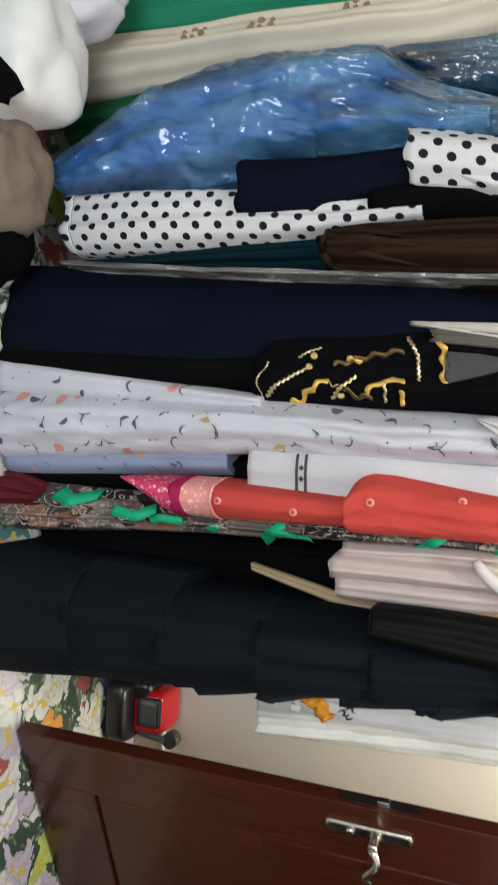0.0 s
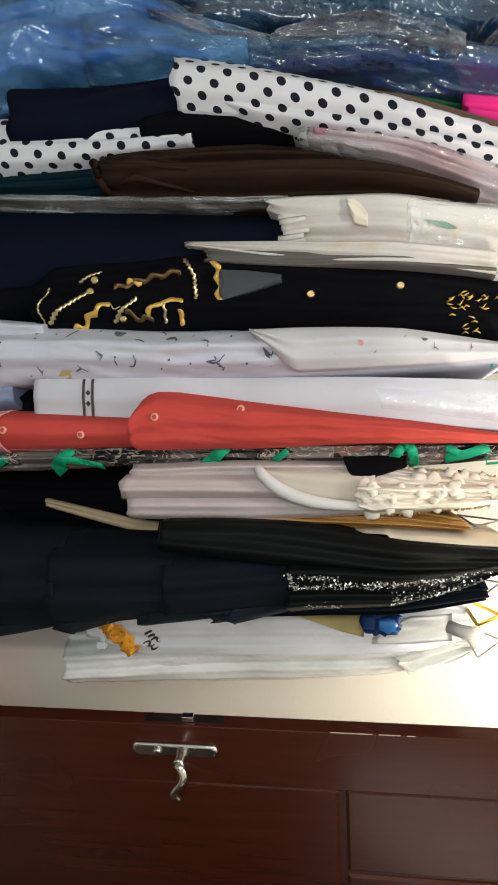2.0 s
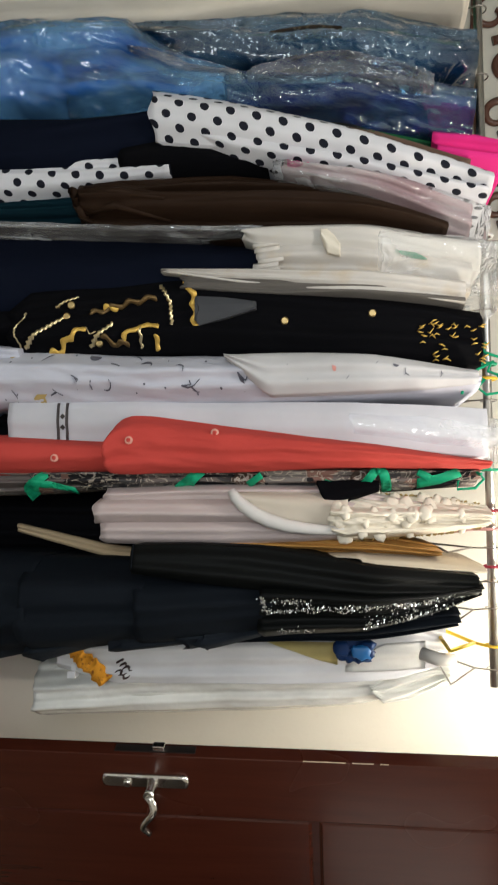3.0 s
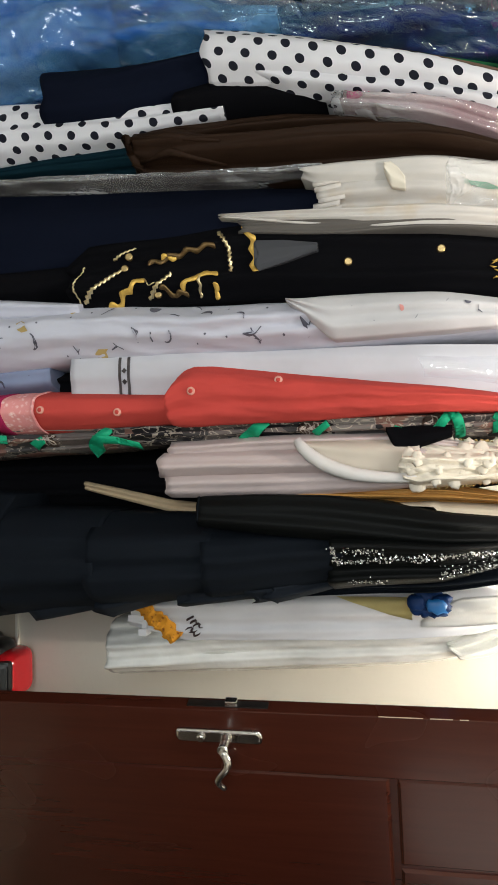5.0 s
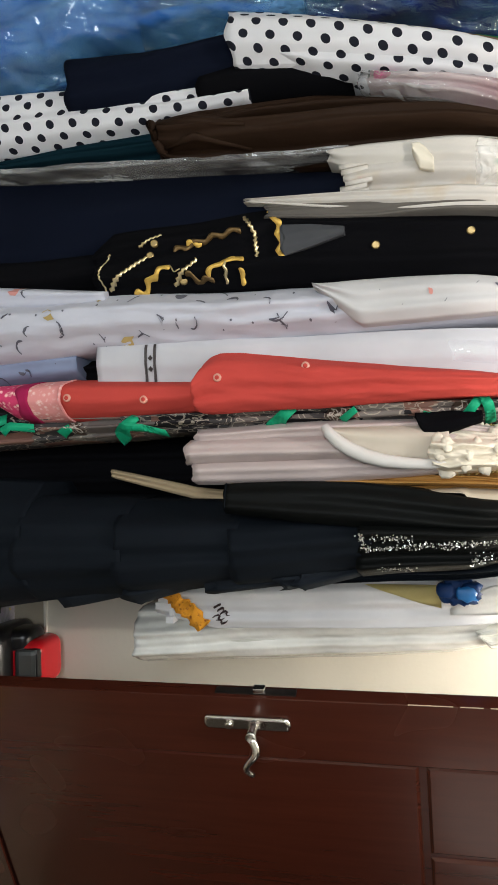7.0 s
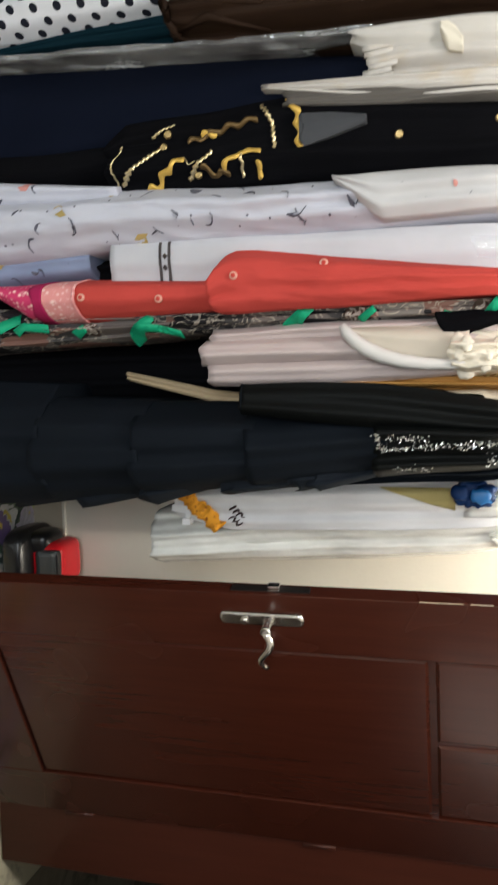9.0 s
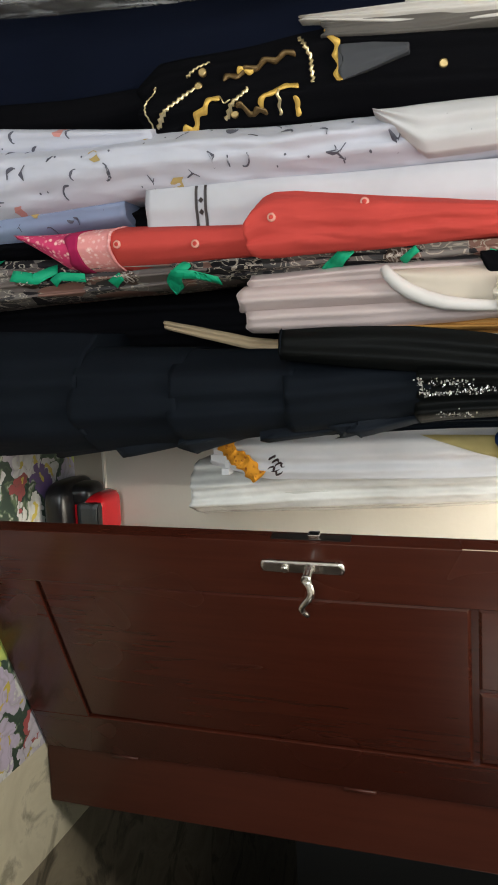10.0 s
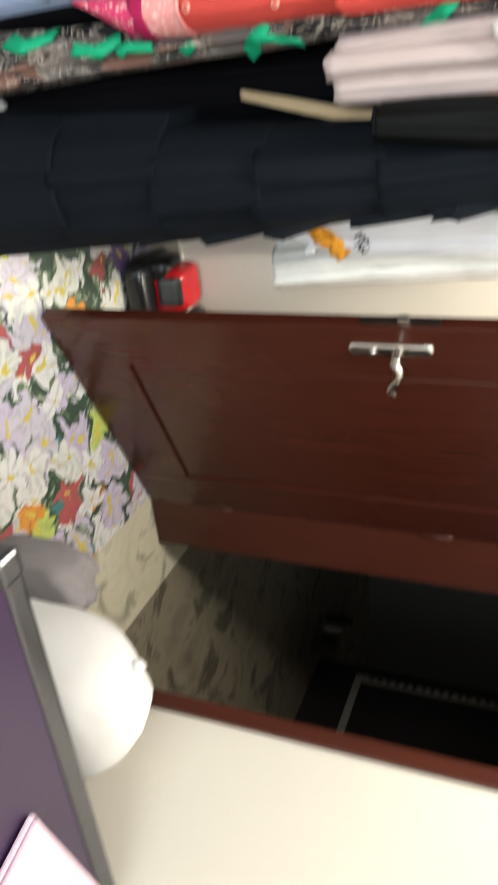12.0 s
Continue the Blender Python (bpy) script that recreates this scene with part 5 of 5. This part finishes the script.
rr = random.Random(12)
for k in range(7):
    a = k * 0.9
    lump(bm, (0.648 + 0.016 * math.cos(a), 2.10 - 0.006 * (k % 3), 1.528 + 0.03 * math.sin(a)), (0.036, 0.03, 0.044), k + 3.0, 8, 12, rough=0.5, fold=0.5)
part("flower", bm, plain("deep_blue_satin", (0.004, 0.022, 0.085), rough=0.5), ob, "deep blue cloth flower")
bm = lump(bmesh.new(), (0.652, 2.085, 1.545), (0.034, 0.03, 0.05), 31.0, 8, 12, rough=0.6, fold=0.6)
part("petal", bm, plain("bright_blue_satin", (0.01, 0.12, 0.34), rough=0.4), ob, "bright blue satin petal")

ob, h = garment("wrapped_gown", "white gown in a milky plastic cover", "gown", plain("off_white_cloth", (0.66, 0.66, 0.60)), [(0.66, 0.79, 0.895), (1.05, 0.775, 0.877), (1.52, 0.725, 0.843), (1.80, 0.725, 0.80)], 2.27, 52, folds=1.6, amp=0.007)
part("plastic_cover", Hang([(0.64, 0.74, 0.911), (0.72, 0.735, 0.905), (1.047, 0.70, 0.887), (1.52, 0.69, 0.853), (1.82, 0.70, 0.81)], 2.25, 52, folds=2.6, amp=0.010, crisp=0.004, back=2.635).mesh(44, 130), FILM_MILK, ob, "milky plastic film")
LEAF = plain("green_leaf_print", (0.25, 0.42, 0.05))
for k in range(7):
    x, z = 0.735 + 0.011 * k, 1.63 + 0.03 * ((k * 5) % 4)
    patch("leaf_print", Hang([(0.64, 0.74, 0.911), (1.52, 0.69, 0.853), (1.82, 0.70, 0.81)], 2.25, 52, folds=2.4, amp=0.010), ob, LEAF, x, x + 0.014, z, z + 0.026, out=0.012, n=6, shape=lambda s, t: (0.5 + (s - 0.5) * math.sin(math.pi * (0.1 + 0.8 * t)) + 0.5 * t, t))
FRILL = plain("bright_white_frill", (0.80, 0.80, 0.74), crease=0.8)
hf = Hang([(1.60, 0.775, 0.790), (1.63, 0.755, 0.822), (1.70, 0.725, 0.812), (1.77, 0.715, 0.780), (1.81, 0.725, 0.755)], 2.236, 53, folds=2.2, amp=0.006, crisp=0.014, back=2.3, shoulder=0.02, round_=0.03)
part("frill", hf.mesh(34, 40), FRILL, ob, "bright white crumpled frill")
bm = bmesh.new()
tube(bm, [(0.655, 2.10, 1.72), (0.665, 2.08, 1.76), (0.668, 2.09, 1.80)], [0.016, 0.017, 0.015], 12)
thing("padded_hanger_end", bm, IVORY, "white padded roll on a hanger end", "padding")


# ---- things on the floor and the walls ----


WBAG = film_plastic("white_bag_plastic", (0.8, 0.8, 0.8), (0.74, 0.74, 0.75), 0.02, 0.35, 0.12, 1.3)
SACK = painted("white_woven_sack", (0.74, 0.74, 0.745), 0.6, 0.93)
TAUPEBAG = plain("taupe_bag_cloth", (0.20, 0.16, 0.125), crease=0.7)
GREYBAG = plain("grey_bag_cloth", (0.28, 0.26, 0.27), crease=0.8)
PRINTBAG = print_cloth("white_printed_bag", (0.62, 0.60, 0.66), 30, [(0, (0.04, 0.05, 0.30)), (0.5, (0.50, 0.05, 0.22)), (0.8, (0.10, 0.08, 0.30))], 0.5, 0.8)

bm = lump(bmesh.new(), (-0.925, 1.66, 0), (0.33, 0.28, 0.285), 3.0, rough=0.16, fold=0.05, square=0.55)
bag = thing("carrier_bag", bm, WBAG, "knotted white plastic carrier bag on the floor", "bag")
# Black slab on the bag's front stands in for the shade inside its opening.
bm = bmesh.new()
pts = ((-0.835, 0.175), (-0.748, 0.178), (-0.73, 0.228), (-0.745, 0.232), (-0.76, 0.27), (-0.80, 0.245), (-0.842, 0.205))
loft(bm, [[(x, 1.53, z) for x, z in pts], [(x, 1.512, z) for x, z in pts]])
part("opening_shade", bm, BLACK, bag, "black slab standing for the shade in the opening between the bag's handles")
bm = lump(bmesh.new(), (-1.12, 1.78, 0), (0.20, 0.2, 0.34), 5.0, rough=0.2, fold=0.1)
thing("printed_bag", bm, PRINTBAG, "white plastic bag with pink and blue print", "bag")
bm = lump(bmesh.new(), (-0.635, 1.70, 0), (0.26, 0.22, 0.17), 7.0, rough=0.3, fold=0.16)
thing("crumpled_bag", bm, TAUPEBAG, "taupe cloth bundle lying under the clothes", "bundle")
bm = lump(bmesh.new(), (-0.50, 1.72, 0), (0.26, 0.20, 0.11), 8.0, rough=0.3, fold=0.16)
thing("crumpled_bag", bm, BLACK, "black cloth bundle lying under the clothes", "bundle")

# red and black vacuum cleaner against the wall
BLKP = painted("black_plastic", (0.010, 0.010, 0.011), 0.3, bumpy=0.05)
REDP = painted("glossy_red_plastic", (0.50, 0.012, 0.018), 0.14, 0.95, 0.02)
GREYP = painted("dark_grey_plastic", (0.06, 0.065, 0.065), 0.22, bumpy=0.03)
vac = holder("vacuum_cleaner", (0.965, 2.57, 0), "red and black vacuum cleaner standing against the wall", "vacuum")
bm = lump(bmesh.new(), (0.965, 2.545, 0.004), (0.24, 0.25, 0.095), 1.0, rough=0.02, square=0.5)
part("body", bm, BLKP, vac, "black plastic body")
bm = lump(bmesh.new(), (0.976, 2.575, 0.045), (0.165, 0.17, 0.158), 2.0, rough=0.02, square=0.42)
part("hood", bm, REDP, vac, "glossy red hood")
bm = lump(bmesh.new(), (0.900, 2.555, 0.025), (0.085, 0.14, 0.135), 3.0, rough=0.02, square=0.6)
part("carry_handle", bm, BLKP, vac, "rounded black handle")
bm = bmesh.new()
box(bm, 0.925, 1.020, 2.478, 2.58, 0.112, 0.190, 0.016)
part("dust_window", bm, GREYP, vac, "dark grey window")
bm = bmesh.new()
box(bm, 0.919, 1.026, 2.482, 2.58, 0.106, 0.196, 0.016)
part("window_rim", bm, BLKP, vac, "black rim round the window")
bm = bmesh.new()
tube(bm, [(1.06, 2.50, 0.232), (1.06, 2.54, 0.232)], [0.028, 0.028], 18)
tube(bm, [(1.06, 2.50, 0.212), (1.055, 2.54, 0.004)], 0.012, 8)
part("hose_end", bm, GREYP, vac, "dark grey hose end")

# sack, bundle and trunk by the doorway
bm = lump(bmesh.new(), (1.572, 1.235, 0), (0.385, 0.36, 0.60), 12.0, rings=30, sides=44, rough=0.05, square=0.78, fold=0.03)
sack = thing("white_sack", bm, SACK, "full white woven sack standing by the doorway", "sack")
bm = bmesh.new()
tube(bm, [(1.505, 1.275 + 0.006 * k, 0.572 + 0.008 * k - 0.0015 * k * k) for k in range(7)], [0.012, 0.022, 0.026, 0.018, 0.024, 0.020, 0.008], 10)
part("knot", bm, WBAG, sack, "knotted white plastic ties")
bm = lump(bmesh.new(), (1.45, 1.47, 0), (0.20, 0.18, 0.34), 14.0, rough=0.22, fold=0.22)
thing("crumpled_bag", bm, GREYBAG, "crumpled grey cloth bag beside the sack", "bundle")

PURPLE = painted("dark_purple_vinyl", (0.035, 0.018, 0.050), 0.38)
TRIM = metal("grey_trim_metal", (0.16, 0.16, 0.17), 0.32)
trunk = holder("trunk", (1.29, 0.62, 0), "dark purple storage trunk with grey metal edging", "trunk")
TX0, TX1, TY0, TY1, TZ = 0.875, 1.715, 0.30, 0.925, 0.70
bm = bmesh.new()
box(bm, TX0 + 0.01, TX1 - 0.01, TY0 + 0.01, TY1 - 0.01, 0.0, TZ - 0.12, 0.012)
part("body", bm, PURPLE, trunk)
bm = bmesh.new()
box(bm, TX0 + 0.003, TX1 - 0.003, TY0 + 0.003, TY1 - 0.003, TZ - 0.115, TZ - 0.004, 0.014)
part("lid", bm, PURPLE, trunk)
for x0, x1, y0, y1 in ((TX0, TX1, TY1 - 0.045, TY1), (TX0, TX0 + 0.045, TY0, TY1 - 0.047), (TX1 - 0.045, TX1, TY0, TY1 - 0.047)):
    bm = bmesh.new()
    box(bm, x0, x1, y0, y1, TZ - 0.05, TZ, 0.008)
    part("edge_trim", bm, TRIM, trunk, "grey metal edge strip")
bm = bmesh.new()
box(bm, TX0 - 0.003, TX0 + 0.05, TY1 - 0.05, TY1 + 0.003, TZ - 0.06, TZ + 0.003, 0.01)
part("corner_cap", bm, TRIM, trunk, "polished steel corner cap")
bm = bmesh.new()
m = Matrix.Translation((1.306, 0.786, TZ + 0.001)) @ Matrix.Rotation(radians(15), 4, "Z")
box(bm, 0, 0.36, -0.34, 0, 0, 0.010, 0.004, m)
box(bm, 0.004, 0.352, -0.33, -0.004, 0.011, 0.020, 0.004, m)
thing("pink_cloth", bm, plain("pale_pink_cloth", (0.72, 0.52, 0.60)), "folded pale pink cloth lying on the trunk", "cloth")

# the darkened next room: a framed cabinet by its wall and clutter at its foot
FRAMEW = painted("grey_white_frame", (0.42, 0.41, 0.38), 0.5)
cab = holder("cabinet", (4.45, 3.3, 0), "dark cabinet with a pale decorated frame", "cabinet")
bm = bmesh.new()
box(bm, 4.25, 4.7, 2.55, 4.15, 0.0, 1.9, 0.01)
part("body", bm, painted("black_brown_board", (0.03, 0.026, 0.026), 0.5), cab)
for y0, y1, z0, z1 in ((2.6, 4.05, 0.30, 0.35), (4.0, 4.05, 0.35, 1.75), (2.6, 2.65, 0.35, 1.75)):
    bm = bmesh.new()
    box(bm, 4.232, 4.25, y0, y1, z0, z1, 0.004)
    part("frame", bm, FRAMEW, cab, "pale decorated frame strip")
for k in range(22):
    bm = bmesh.new()
    box(bm, 4.226, 4.232, 4.01, 4.04, 0.40 + 0.06 * k, 0.43 + 0.06 * k, 0.003)
    part("bead", bm, SEQUIN, cab)
rr = random.Random(3)
for k in range(3):
    bm = lump(bmesh.new(), (4.12 - 0.05 * k, 4.22 + 0.06 * k, -0.002), (0.06, 0.05, 0.10 + 0.05 * (k % 3)), k + 20, 8, 12, rough=0.3)
    thing("clutter_item", bm, FRAMEW if k % 2 else BLKP, "small ornament on the next room's floor", "ornament", "clutter in the next room")

# brown scroll ornament on the wall above the rod
SCROLL = wood("brown_scroll_wood", (0.075, 0.028, 0.018), (0.12, 0.05, 0.03), 0.4)
orn = holder("wall_ornament", (-1.1, WALL_Y, 1.85), "dark brown scrolled ornament on the wall", "ornament")
for x, z, s, flip in ((-1.38, 2.05, 0.10, 1), (-1.20, 2.10, 0.08, -1), (-1.30, 2.22, 0.07, 1), (-1.02, 2.06, 0.07, 1), (-0.84, 2.08, 0.09, -1), (-0.70, 2.05, 0.06, 1)):
    bm = bmesh.new()
    pts = []
    for k in range(34):
        a = k * 0.26
        r = s * (1 - k / 40)
        pts.append((x + flip * r * math.cos(a), WALL_Y - 0.008, z + r * math.sin(a)))
    tube(bm, pts, [0.016 * (1 - 0.5 * k / 34) for k in range(34)], 8)
    part("scroll", bm, SCROLL, orn)
bm = bmesh.new()
tube(bm, [(-1.55 + 0.1 * k, WALL_Y - 0.008, 1.985 + 0.012 * math.sin(k * 1.3)) for k in range(11)], 0.013, 8)
part("stem", bm, SCROLL, orn)

# green tie ribbons tangled at the hanger necks
for k, (x, z) in enumerate(((-0.085, 1.84), (-0.04, 1.865), (0.0, 1.85), (0.225, 1.80))):
    bm = bmesh.new()
    rr = random.Random(30 + k)
    pts = [Vector((x + 0.022 * math.sin(i * 1.1 + k), 1.965 - 0.012 * math.cos(i * 0.9), z + 0.012 * i - 0.03 + 0.02 * math.cos(i * 1.7 + k))) for i in range(9)]
    tube(bm, pts, 0.0035, 6)
    thing("tie_ribbon", bm, GREENR, "thin green tie ribbon looped at a hanger neck", "ribbon", "tie ribbons")
